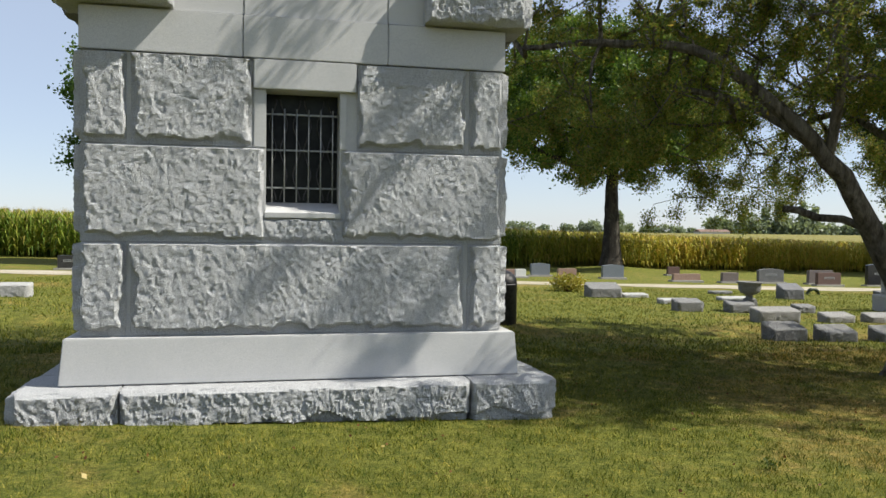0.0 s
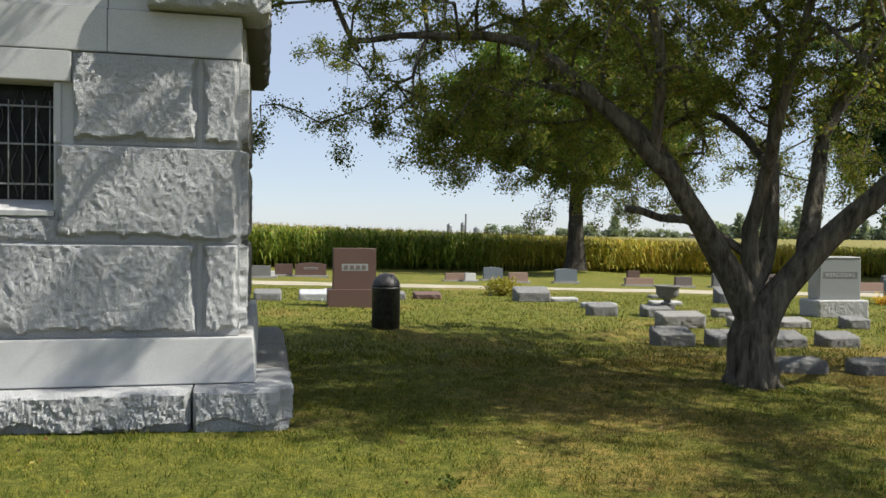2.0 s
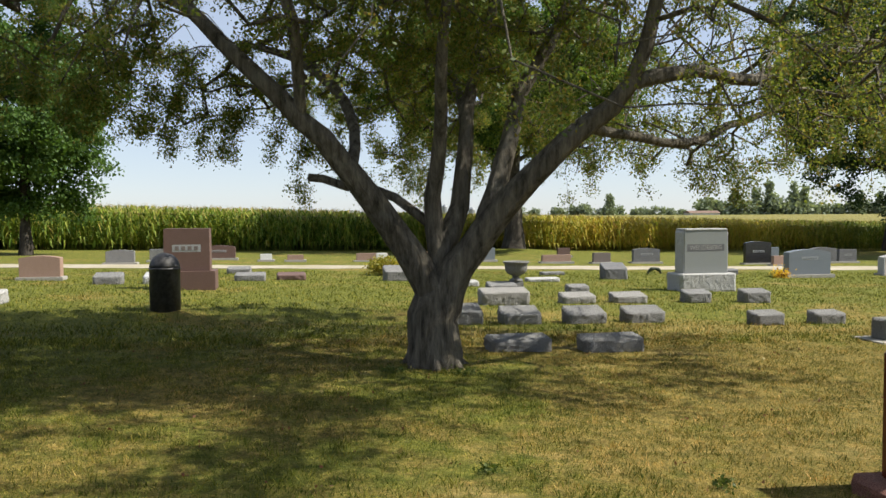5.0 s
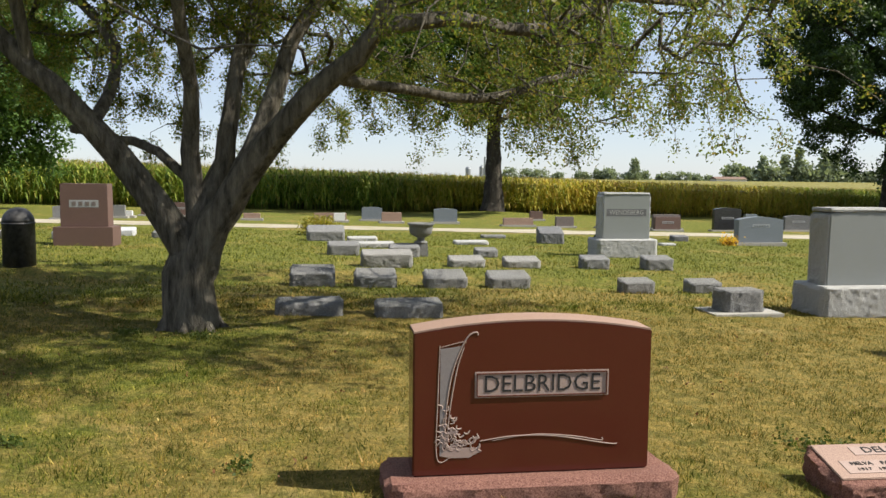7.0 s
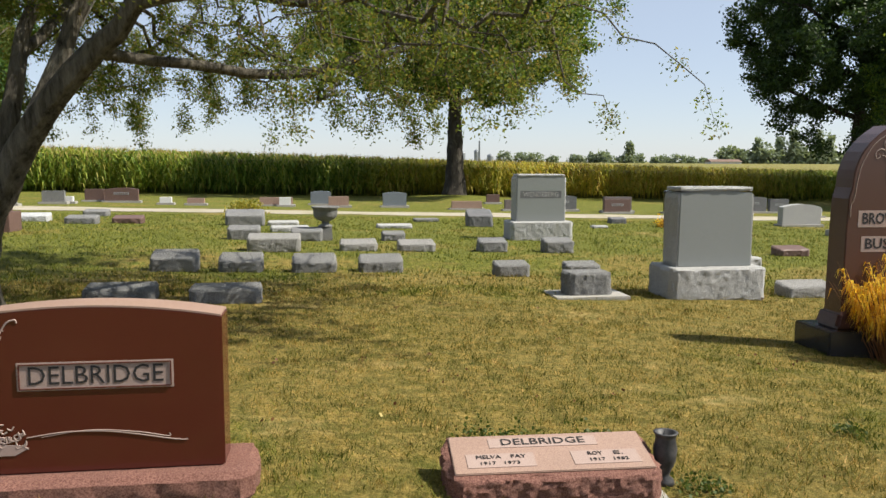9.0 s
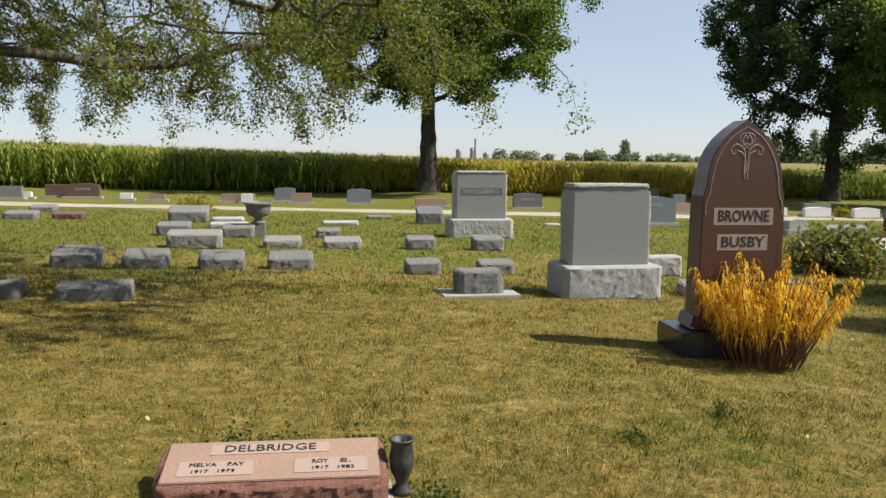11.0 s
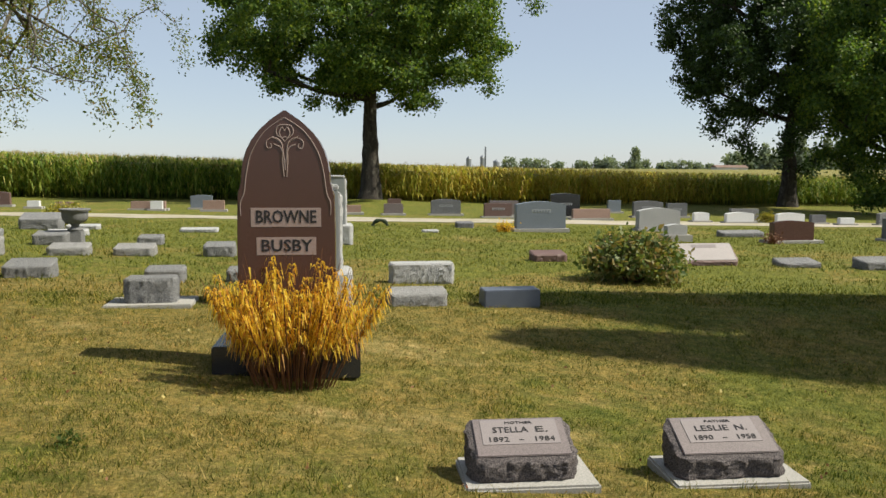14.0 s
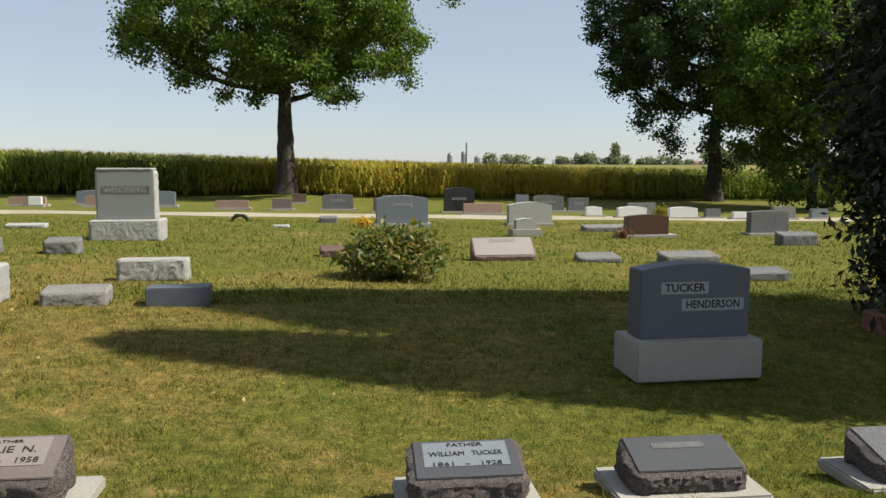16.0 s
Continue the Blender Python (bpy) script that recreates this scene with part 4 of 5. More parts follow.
part("collar", box(0.9, 0.36, 0.16, 0.03, 0, 0.28, bz - 0.005, 0.9), BROWN_POLISH, bro)
for s in (-1, 1):
    for k, pts in enumerate(([(0, 1.30), (s * 0.012, 1.42), (s * 0.03, 1.52), (s * 0.10, 1.56)], [(0, 1.36), (s * 0.03, 1.47), (s * 0.085, 1.50)], [(0, 1.52), (s * 0.04, 1.58), (s * 0.02, 1.63), (0, 1.60)], [(s * 0.01, 1.25), (s * 0.02, 1.38), (s * 0.015, 1.46)])):
        curl([(a, by - 0.001, bz + c + 0.05) for a, c in pts], .0045, FROST, bro)
    curl([(s * a, by - 0.001, bz + c) for a, c in ((0.345, 1.00), (0.345, 1.10), (0.315, 1.18), (0.295, 1.33), (0.252, 1.49), (0.15, 1.65), (0.0, 1.755))], .004, FROST, bro)
    curl([(s * a, by - 0.001, bz + c) for a, c in ((0.03, 1.56), (0.09, 1.60), (0.14, 1.57), (0.13, 1.52), (0.10, 1.53), (0.11, 1.56))], .004, FROST, bro)
    curl([(s * a, by - 0.001, bz + c) for a, c in ((0.0, 1.70), (0.05, 1.69), (0.065, 1.64), (0.03, 1.60), (0.0, 1.61))], .004, FROST, bro)
monument("blue_monument", 21.20, 10.30, (1.0, 0.26, 0.64, 0.05), (1.14, 0.52, 0.34), BLUE_GREY, CONCRETE, "dark blue-grey granite headstone on a pale base", "arch", z=-0.65, bold=0.022, panels=((-0.10, 0.435, 0.43, 0.105, "TUCKER", FROST_GREY, INK), (0.16, 0.29, 0.57, 0.105, "HENDERSON", FROST_GREY, INK)))
monument("pink_monument", 0.11, 18.30, (0.98, 0.46, 0.93, 0.0), (1.22, 0.74, 0.43), PINK_DULL, PINK_DULL, "dull pink-brown granite monument with a pale name panel", "flat", panels=((0.0, 0.50, 0.60, 0.16, "", FROST_GREY, BROWN_STEEL),))
monument("grey_monument", 17.55, 26.4, (1.50, 0.3, 0.80, 0.09), (1.70, 0.5, 0.12), PALE_BLUE, CONCRETE, "wide blue-grey granite headstone with a curved top", "arch", panels=((0.0, 0.52, 0.58, 0.1, "", FROST_GREY, PALE_BLUE),))
monument("white_monument", 21.38, 27.9, (1.36, 0.3, 0.66, 0.10), (1.5, 0.5, 0.10), PALE_ROCK, CONCRETE, "wide pale grey headstone with a curved top", "arch")
monument("stacked_monument", 20.92, 23.9, (0.55, 0.28, 0.28, 0.05), (0.78, 0.48, 0.2), PALE_ROCK, CONCRETE, "small pale grey headstone on a stepped base", "arch")
monument("brown_monument", 24.12, 24.3, (1.15, 0.26, 0.52, 0.05), (1.6, 0.5, 0.10), BROWN_POLISH, CONCRETE, "polished brown granite headstone with a low arched top", "arch")
monument("dark_monument", 27.9, 25.9, (1.15, 0.26, 0.62, 0.04), (1.35, 0.5, 0.1), GREY_DARK, CONCRETE, "dark grey granite headstone under the trees", "arch")
monument("peach_monument", -4.23, 20.55, (0.95, 0.3, 0.52, 0.05), (1.1, 0.46, 0.1), PINK, CONCRETE, "pale pink granite headstone with arched top", "arch")


def bevel_marker(x, y, w, d, hb, hf, mat, body, label, slab=None, turn=8.0, texts=(), panel=None, z=None, group="slanted markers in the near row"):
    """A marker with a polished slanting face and hewn sides, on a thin footing."""
    SEED[0] += 1
    g = thing("slant_marker", row_pose(x, y, z, turn), label, "gravestone", group)
    z0 = 0.0
    if slab:
        part("footing", box(slab[0], slab[1], 0.07, 0.012, slab[2] if len(slab) > 2 else 0, d / 2, -0.005), CONCRETE, g, "pale worn concrete footing")
        z0 = 0.06
    part("stone", rough("stone", body, w, d, hb, 0.02, 0.06, SEED[0], 0.02, 0.01, hb - hf, "flr", 0, d / 2, z0), body, g)
    ang = math.degrees(math.atan2(hb - hf, d))
    face = pose(0, d / 2, z0 + (hb + hf) / 2 + 0.004, ang)
    ln = math.hypot(d, hb - hf)
    f = part("face", box(w - 0.012, ln - 0.015, 0.012, 0.004, 0, 0, -0.005), mat, g, m=face)
    for pn in (panel if panel and isinstance(panel[0], tuple) else (panel,) if panel else ()):
        part("letter_panel", box(pn[0], pn[1], 0.004, 0.0, pn[2], pn[3], 0.0062), pn[4] if len(pn) > 4 else FROST_DIM, f)
    for words, tx, ty, size, tw, im in texts:
        n, at = len(words), 0
        for word in words.split(" "):
            if word:
                me = lettering(word, size, im, width=tw * len(word) / n * 0.94, depth=0.0015)
                part("inscription", me, im, f, m=pose(tx + tw * ((at + len(word) / 2) / n - 0.5), ty, 0.0125, -90))
            at += len(word) + 1
    return g


bevel_marker(10.755, 5.62, 1.01, 0.32, 0.235, 0.155, PINK, RED_ROCK, "slanted pink granite marker with a family name", (1.16, 0.5), turn=8.0, z=-0.357,
             texts=(("DELBRIDGE", -0.02, 0.085, 0.075, 0.46, INK), ("MELVA", -0.32, -0.035, 0.04, 0.13, INK), ("FAY", -0.17, -0.035, 0.04, 0.08, INK), ("1917  1973", -0.27, -0.085, 0.032, 0.2, INK), ("ROY", 0.22, -0.035, 0.04, 0.08, INK), ("E.", 0.34, -0.035, 0.04, 0.05, INK), ("1917  1982", 0.28, -0.085, 0.032, 0.2, INK)),
             panel=((0.56, 0.08, -0.02, 0.085, FROST), (0.34, 0.11, -0.26, -0.06, FROST), (0.34, 0.11, 0.27, -0.06, FROST)))
bevel_marker(15.80, 6.97, 0.515, 0.27, 0.25, 0.125, BROWN_STEEL, BROWN_ROCK, "slanted mauve granite marker on a pale footing", (0.71, 0.47, 0.03),
             texts=(("MOTHER", 0.0, 0.098, 0.026, 0.16, INK), ("STELLA E.", 0.0, 0.043, 0.06, 0.31, INK), ("1892  -  1984", 0.0, -0.028, 0.05, 0.36, INK)), panel=(0.42, 0.185, 0.0, 0.032))
bevel_marker(16.955, 7.22, 0.56, 0.27, 0.26, 0.13, BROWN_STEEL, BROWN_ROCK, "slanted mauve granite marker on a pale footing", (0.76, 0.47, 0.03),
             texts=(("FATHER", 0.0, 0.098, 0.026, 0.16, INK), ("LESLIE N.", 0.0, 0.043, 0.06, 0.31, INK), ("1890  -  1958", 0.0, -0.028, 0.05, 0.36, INK)), panel=(0.42, 0.185, 0.0, 0.032))
bevel_marker(19.21, 7.56, 0.56, 0.29, 0.225, 0.125, DARK_STEEL, BROWN_ROCK, "dark grey slanted marker with frosted lettering", (0.75, 0.47),
             texts=(("FATHER", 0.0, 0.10, 0.04, 0.2, INK), ("WILLIAM TUCKER", 0.0, 0.03, 0.05, 0.40, INK), ("1861  -  1928", 0.0, -0.05, 0.045, 0.36, INK)), panel=(0.45, 0.19, 0.0, 0.03, PALE_BLUE))
bevel_marker(20.40, 7.80, 0.60, 0.30, 0.205, 0.112, DARK_STEEL, BROWN_ROCK, "dark slanted marker on a pale footing", (0.84, 0.5), panel=(0.3, 0.05, 0.0, 0.06, GREY_DARK))
bevel_marker(21.814, 8.047, 0.56, 0.355, 0.206, 0.112, GREY_DARK, BROWN_ROCK, "dark slanted marker on a pale footing", (0.84, 0.5))
bevel_marker(20.0, 18.05, 1.12, 0.34, 0.42, 0.12, MAUVE_GREY, PINK_DULL, "wide slanted pink granite marker with faint lettering", None, turn=ROT, group="low grave markers", panel=(0.5, 0.08, 0.0, 0.14))

# vase, bollard, urn, wreath
v = thing("grave_vase", row_pose(11.335, 5.885, -0.36), "black metal flower vase beside the pink marker", "vase")
part("body", lathe([(0.035, 0.06), (0.055, 0.065), (0.05, 0.09), (0.028, 0.11), (0.03, 0.13), (0.055, 0.19), (0.062, 0.25), (0.05, 0.31), (0.058, 0.335), (0.064, 0.34), (0.045, 0.34), (0.04, 0.28)], 20), DARK_IRON, v, smooth=True)
part("footing", box(0.24, 0.3, 0.06, 0.01), CONCRETE, v)
b = thing("bollard", pose(1.09, 14.15, gz(1.09, 14.15) - 0.03), "dark domed cylindrical stone post", "post")
part("shaft", lathe([(0.245, 0), (0.245, 0.70), (0.252, 0.705), (0.252, 0.735)], 32), DARK_IRON, b, smooth=True)
part("cap", lathe([(0.243, 0.735)] + [(0.243 * math.cos(a * math.pi / 18), 0.735 + 0.24 * math.sin(a * math.pi / 18)) for a in range(1, 9)] + [(0.01, 0.975)], 32), DARK_IRON, b, smooth=True)
u = thing("stone_urn", row_pose(7.34, 18.9), "weathered stone garden urn on a square pedestal", "urn")
part("pedestal", box(0.30, 0.30, 0.30, 0.015, taper=0.9), GREY_OLD, u)
part("foot", lathe([(0.15, 0.30), (0.15, 0.33), (0.085, 0.36), (0.075, 0.40), (0.10, 0.43)], 24), GREY_OLD, u, smooth=True)
bowl = lathe([(0.10, 0.43), (0.19, 0.47), (0.235, 0.53), (0.25, 0.62), (0.255, 0.68), (0.30, 0.71), (0.305, 0.74), (0.27, 0.745), (0.24, 0.70)], 24)
for vv in bowl.verts:
    if 0.45 < vv.co.z < 0.64:
        k = 1 + 0.05 * math.cos(12 * math.atan2(vv.co.y, vv.co.x))
        vv.co.x *= k
        vv.co.y *= k
part("bowl", bowl, GREY_OLD, u, smooth=True)
w = thing("wreath_stand", row_pose(12.67, 27.05), "small dark wreath standing on the grass", "wreath")
pts = [Vector((0.22 * math.cos(a), 0.0, 0.05 + 0.17 * math.sin(a))) for a in np.linspace(0, math.pi, 14)]
vv_, ff_ = tube(pts, [0.055 + 0.012 * math.sin(i * 5) for i in range(14)], 7)
part("ring", raw("ring", vv_, ff_, LEAF_DARK, True), LEAF_DARK, w)

# the rows beyond the lane
FAR = ((-3.35, 33.3, 1.28, 0.58, "arch", PINK_DULL, "dull red granite headstone beyond the lane"), (-4.93, 31.0, 0.8, 0.47, "flat", GREY_OLD, "grey headstone beyond the lane"),
       (-1.27, 32.5, 0.45, 0.28, "flat", WHITE_SUNLIT, "small white headstone beyond the lane"), (-0.12, 32.6, 0.65, 0.26, "flat", PINK, "small pale headstone beyond the lane"),
       (2.9, 33.2, 1.3, 0.34, "flat", PINK, "low pale pink headstone"), (3.3, 33.0, 0.45, 0.36, "flat", WHITE_SUNLIT, "small white headstone"), (4.37, 35.0, 0.86, 0.58, "arch", PALE_BLUE, "grey-blue headstone with curved top"),
       (5.34, 33.6, 0.82, 0.42, "flat", PINK, "pink granite headstone"), (7.51, 34.6, 0.98, 0.62, "arch", PALE_BLUE, "blue-grey headstone near the oak"),
       (10.5, 33.8, 1.25, 0.34, "flat", PINK, "low pink headstone"), (11.8, 40.2, 0.64, 0.44, "flat", PINK_DULL, "small brownish headstone by the field"),
       (14.44, 34.6, 1.2, 0.64, "arch", GREY_DARK, "dark grey headstone"), (16.5, 33.6, 1.1, 0.56, "flat", PINK_DULL, "brownish headstone"), (16.77, 34.9, 1.2, 0.62, "flat", BROWN_STEEL, "mauve headstone"),
       (19.2, 34.6, 1.2, 0.98, "arch", BLACK_POLISH, "black granite headstone with pale lettering"), (20.1, 33.6, 1.5, 0.42, "flat", PINK, "long pale pink headstone"),
       (22.1, 40.0, 0.62, 0.58, "flat", PALE_BLUE, "bluish headstone by the field"), (24.3, 33.6, 0.62, 0.38, "arch", WHITE_SUNLIT, "small white headstone"),
       (25.7, 33.4, 1.12, 0.42, "arch", WHITE_SUNLIT, "white headstone"), (27.6, 33.4, 1.12, 0.44, "arch", WHITE_SUNLIT, "white headstone"), (26.4, 35.0, 1.2, 0.5, "flat", GREY_OLD, "grey headstone"),
       (28.9, 34.0, 0.6, 0.36, "flat", GREY_DARK, "dark small headstone"), (29.8, 33.6, 0.6, 0.28, "flat", WHITE_SUNLIT, "small white headstone"), (31.6, 34.0, 0.9, 0.5, "arch", GREY_OLD, "grey headstone"), (33.2, 34.6, 0.7, 0.4, "flat", PALE_BLUE, "bluish headstone"),
       (-5.5, 28.6, 0.95, 0.5, "arch", GREY_OLD, "grey headstone beside the lane"), (-4.49, 33.4, 0.75, 0.5, "flat", PINK_DULL, "brown headstone"), (-4.75, 31.6, 0.5, 0.25, "flat", WHITE_SUNLIT, "small white headstone"),
       (22.9, 36.5, 1.3, 0.7, "arch", GREY_DARK, "dark headstone in shade"), (24.2, 36.9, 0.9, 0.6, "flat", GREY_DARK, "dark headstone in shade"), (-13.4, 28.3, 0.75, 0.52, "flat", BLACK_POLISH, "dark headstone in shade"), (12.4, 33.9, 0.75, 0.44, "flat", BROWN_STEEL, "mauve headstone"))
for x, y, w_, h_, top, mat, lab in FAR:
    if len(lab.split()) < 4:
        lab = lab.replace("headstone", "granite headstone") + " beyond the lane"
    monument("headstone", x, y, (w_, 0.2, h_ - 0.06, 0.05 * w_), (w_ + 0.22, 0.4, 0.1), mat, CONCRETE, lab, top, group="headstones beyond the lane",
             panels=((0, h_ * 0.5, w_ * 0.45, 0.09, "", FROST_GREY, mat),) if mat in (BLACK_POLISH, GREY_DARK, PINK_DULL) and h_ > 0.5 else ())


# ---- trees ----
def grow(limbs, targets, droop, seed, jitter=0.06, seg=0.35, girth=None, least=None):
    """Joins twig ends to the nearest part of the growing skeleton. limbs: lists of points, the first from the root.
    Returns nodes, parents and the twig nodes."""
    rng = np.random.default_rng(seed)
    N, par = [], []

    def add(p, q):
        N.append(np.array(p, dtype=float))
        par.append(q)
        return len(N) - 1

    for li, limb in enumerate(limbs):
        start = limb[0]
        if not N:
            prev = add(start, -1)
        else:
            prev = int(np.argmin(((np.array(N) - np.array(start)) ** 2).sum(1)))
        pts = [N[prev]] + [np.array(p, dtype=float) for p in limb[1:]]
        for i in range(len(pts) - 1):
            p0, p1, p2, p3 = pts[max(i - 1, 0)], pts[i], pts[i + 1], pts[min(i + 2, len(pts) - 1)]
            n = max(2, int(np.linalg.norm(p2 - p1) / seg) + 1)
            for k in range(1, n + 1):
                t = k / n
                q = 0.5 * (2 * p1 + (p2 - p0) * t + (2 * p0 - 5 * p1 + 4 * p2 - p3) * t * t + (3 * p1 - p0 - 3 * p2 + p3) * t ** 3)
                prev = add(q + rng.normal(0, jitter * 0.25, 3), prev)
                if girth:
                    r0, r1 = girth[li]
                    least[prev] = r0 + (r1 - r0) * ((i + t) / (len(pts) - 1)) ** 0.8
    root = N[0]
    A = np.array(N)
    d0 = np.array([((A - t) ** 2).sum(1).min() for t in targets])
    tips = []
    depth = [0.0] * len(N)
    for i in range(1, len(N)):
        depth[i] = depth[par[i]] + np.linalg.norm(N[i] - N[par[i]])
    buf = np.zeros((len(N) + len(targets) * 12, 3))
    buf[:len(N)] = A
    for ti in np.argsort(d0):
        tgt = targets[ti]
        n = len(N)
        dd = np.sqrt(((buf[:n] - tgt) ** 2).sum(1)) + 0.12 * np.array(depth[:n]) * 0.3
        j = int(np.argmin(dd))
        start = buf[j]
        v = tgt - start
        ln = np.linalg.norm(v)
        k = int(min(8, max(1, round(ln / seg))))
        prev = j
        for i in range(1, k + 1):
            t = i / k
            p = start + v * t + np.array((0, 0, droop * ln * math.sin(math.pi * t))) + (rng.normal(0, jitter * min(1, ln), 3) if i < k else 0)
            q = add(p, prev)
            buf[q] = p
            depth.append(depth[prev] + ln / k)
            prev = q
            if t > 0.45:
                tips.append(q)
    return np.array(N), par, tips


def skeleton_mesh(name, N, par, tip_r, power, max_r, mat, base_flare=1.0, sides=(11, 5), least=None):
    kids = [[] for _ in N]
    for i, p in enumerate(par):
        if p >= 0:
            kids[p].append(i)
    load = np.zeros(len(N))
    for i in range(len(N) - 1, -1, -1):
        load[i] = 1 + sum(load[k] for k in kids[i])
    R = np.minimum(tip_r * load ** power, max_r)
    for i, q in (least or {}).items():
        R[i] = max(R[i], q)
    R[0] = max(R[0], R[1])
    V, Fc = [], []
    started = [(0, None)]
    while started:
        i, frm = started.pop()
        chain = [i] if frm is None else [frm, i]
        rad = [R[i]] if frm is None else [min(R[i] * 1.05, R[frm]), R[i]]
        cur = i
        while kids[cur]:
            ks = sorted(kids[cur], key=lambda k: -load[k])
            for k in ks[1:]:
                started.append((k, cur))
            cur = ks[0]
            chain.append(cur)
            rad.append(R[cur])
        if frm is None and base_flare > 1:
            for q in range(min(4, len(rad))):
                rad[q] *= 1 + (base_flare - 1) * (1 - q / 4) ** 2
        if len(chain) > 1:
            v, f = tube([Vector(N[c]) for c in chain], rad, (30 if rad[0] > 0.12 else sides[0]) if rad[0] > 0.05 else sides[1], 0.055 if rad[0] > 0.12 else 0.0)
            o = len(V)
            V += v
            Fc += [tuple(a + o for a in q) for q in f]
    return raw(name, V, Fc, mat, True)


def leaf_cards(name, centres, count, spread, size, mat, seed, flat=0.0, shape=0.55):
    """Small rhombic leaves scattered round the twigs."""
    rng = np.random.default_rng(seed)
    c = centres[rng.integers(0, len(centres), count)] + rng.normal(0, 1, (count, 3)) * np.array(spread)
    a = rng.normal(0, 1, (count, 3))
    a[:, 2] -= flat
    a /= np.linalg.norm(a, axis=1)[:, None]
    b = np.cross(a, rng.normal(0, 1, (count, 3)))
    b /= np.linalg.norm(b, axis=1)[:, None]
    s = size * rng.uniform(0.6, 1.35, count)[:, None]
    Q = np.stack([c, c + a * s * 0.5 + b * s * shape * 0.5, c + a * s, c + a * s * 0.5 - b * s * shape * 0.5], 1)
    return quads(name, Q, mat)


def crown_points(n, seed, centre, radii, lo=0.45, floor=None, skirt=0.0):
    """Points in the outer part of a lumpy ellipsoid."""
    rng = np.random.default_rng(seed)
    out = []
    off = Vector(rng.uniform(0, 50, 3))
    while len(out) < n:
        d = rng.normal(0, 1, 3)
        d /= np.linalg.norm(d)
        r = rng.uniform(lo ** 3, 1) ** (1 / 3)
        k = 1 + 0.42 * noise.noise(Vector(d) * 1.9 + off) + 0.15 * noise.noise(Vector(d) * 4.0 + off)
        p = np.array(centre) + d * np.array(radii) * r * k
        if floor is not None and p[2] < floor(p[0], p[1]):
            continue
        out.append(p)
    return np.array(out)


def near_tree():
    bx, by = 5.56, 9.35
    g = thing("multi_stemmed_tree", pose(bx, by, gz(bx, by) - 0.05), "old many-limbed tree with sparse small olive leaves", "tree")
    limbs = [
        [(0, 0, 0), (0.0, 0, 0.35), (0.02, 0, 0.72)],
        [(0.02, 0, 0.72), (-0.14, -0.05, 1.05), (-0.44, -0.14, 1.48), (-0.80, -0.3, 2.0), (-1.25, -0.5, 2.55), (-1.9, -0.5, 3.15), (-2.65, -0.15, 3.82), (-3.7, 0.14, 3.97), (-4.6, 0.3, 3.9)],
        [(0.02, 0, 0.72), (0.05, 0.1, 1.2), (0.0, 0.1, 1.8), (0.08, -0.1, 2.4), (0.1, -0.5, 3.2), (0.2, -0.9, 4.2)],
        [(-0.02, 0.1, 1.5), (-0.42, 0.28, 1.80), (-0.95, 0.40, 1.93), (-1.37, 0.45, 2.03)],
        [(0.05, 0.1, 1.2), (0.28, 0.25, 1.7), (0.36, 0.4, 2.5), (0.5, 0.7, 3.3), (0.8, 1.3, 4.4)],
        [(0.02, 0, 0.72), (0.25, -0.05, 1.05), (0.55, -0.15, 1.45), (0.95, -0.3, 1.95), (1.5, -0.45, 2.45), (1.95, -0.55, 2.9), (2.2, -0.7, 3.9), (2.5, -0.8, 4.8)],
        [(0.55, -0.15, 1.45), (0.75, 0.15, 2.1), (0.95, 0.4, 2.9), (1.4, 0.5, 3.7), (1.6, 0.7, 4.6)],
        [(1.95, -0.55, 2.9), (2.6, -0.4, 3.0), (3.4, 0.2, 3.02), (4.4, 0.9, 3.5), (5.4, 1.8, 3.6)],
        [(1.5, -0.45, 2.45), (2.1, 0.2, 2.45), (2.8, 0.8, 2.4), (3.6, 1.5, 2.65), (4.6, 2.3, 3.0)],
        [(-0.72, -0.3, 2.0), (-0.9, 0.5, 2.7), (-1.5, 1.2, 3.4), (-2.4, 2.0, 3.8)],
        [(-1.25, -0.55, 2.6), (-1.3, -0.8, 3.4), (-1.6, -1.2, 4.4)],
        [(0.36, 0.4, 2.5), (0.3, 1.2, 3.0), (0.2, 2.2, 3.5)],
    ]

    def low(x, y):
        r = math.hypot(x, y)
        return 2.15 + 1.05 * ease((3.6 - r) / 1.6) + (0.5 if x < -2 else 0)

    T = crown_points(2100, 11, (0.8, 1.0, 3.4), (6.5, 4.4, 3.3), 0.35, low)
    fr = random.Random(15)
    T = np.array([p for p in T if not (p[1] < -0.3 and p[2] < 4.5 and p[0] < 3.0 and fr.random() < 0.45)])
    # extra growth above the view, added to throw more shade on the lawn
    T2 = crown_points(900, 13, (-0.2, -0.9, 5.7), (5.4, 4.4, 1.9), 0.2)
    T3 = np.concatenate([crown_points(170, 17, (-1.7, 0.7, 3.2), (2.9, 2.2, 0.9), 0.1, low), crown_points(240, 18, (1.4, 0.4, 3.8), (1.9, 2.1, 0.9), 0.1)])
    T = np.concatenate([T, T2[(T2[:, 2] > 4.7) & (T2[:, 1] > -3.7)], T3])
    pick = random.Random(8)
    T = np.array([p for p in T if not (p[0] < -2.2 and 3.3 < p[2] < 4.2 and pick.random() < 0.35) and not (p[0] < -4.3 and p[2] < 4.2 and pick.random() < 0.6)])
    least = {}
    girth = [(0.26, 0.25), (0.19, 0.025), (0.14, 0.04), (0.055, 0.045), (0.13, 0.04), (0.20, 0.045), (0.13, 0.04), (0.085, 0.03), (0.06, 0.025), (0.07, 0.025), (0.06, 0.025), (0.06, 0.025)]
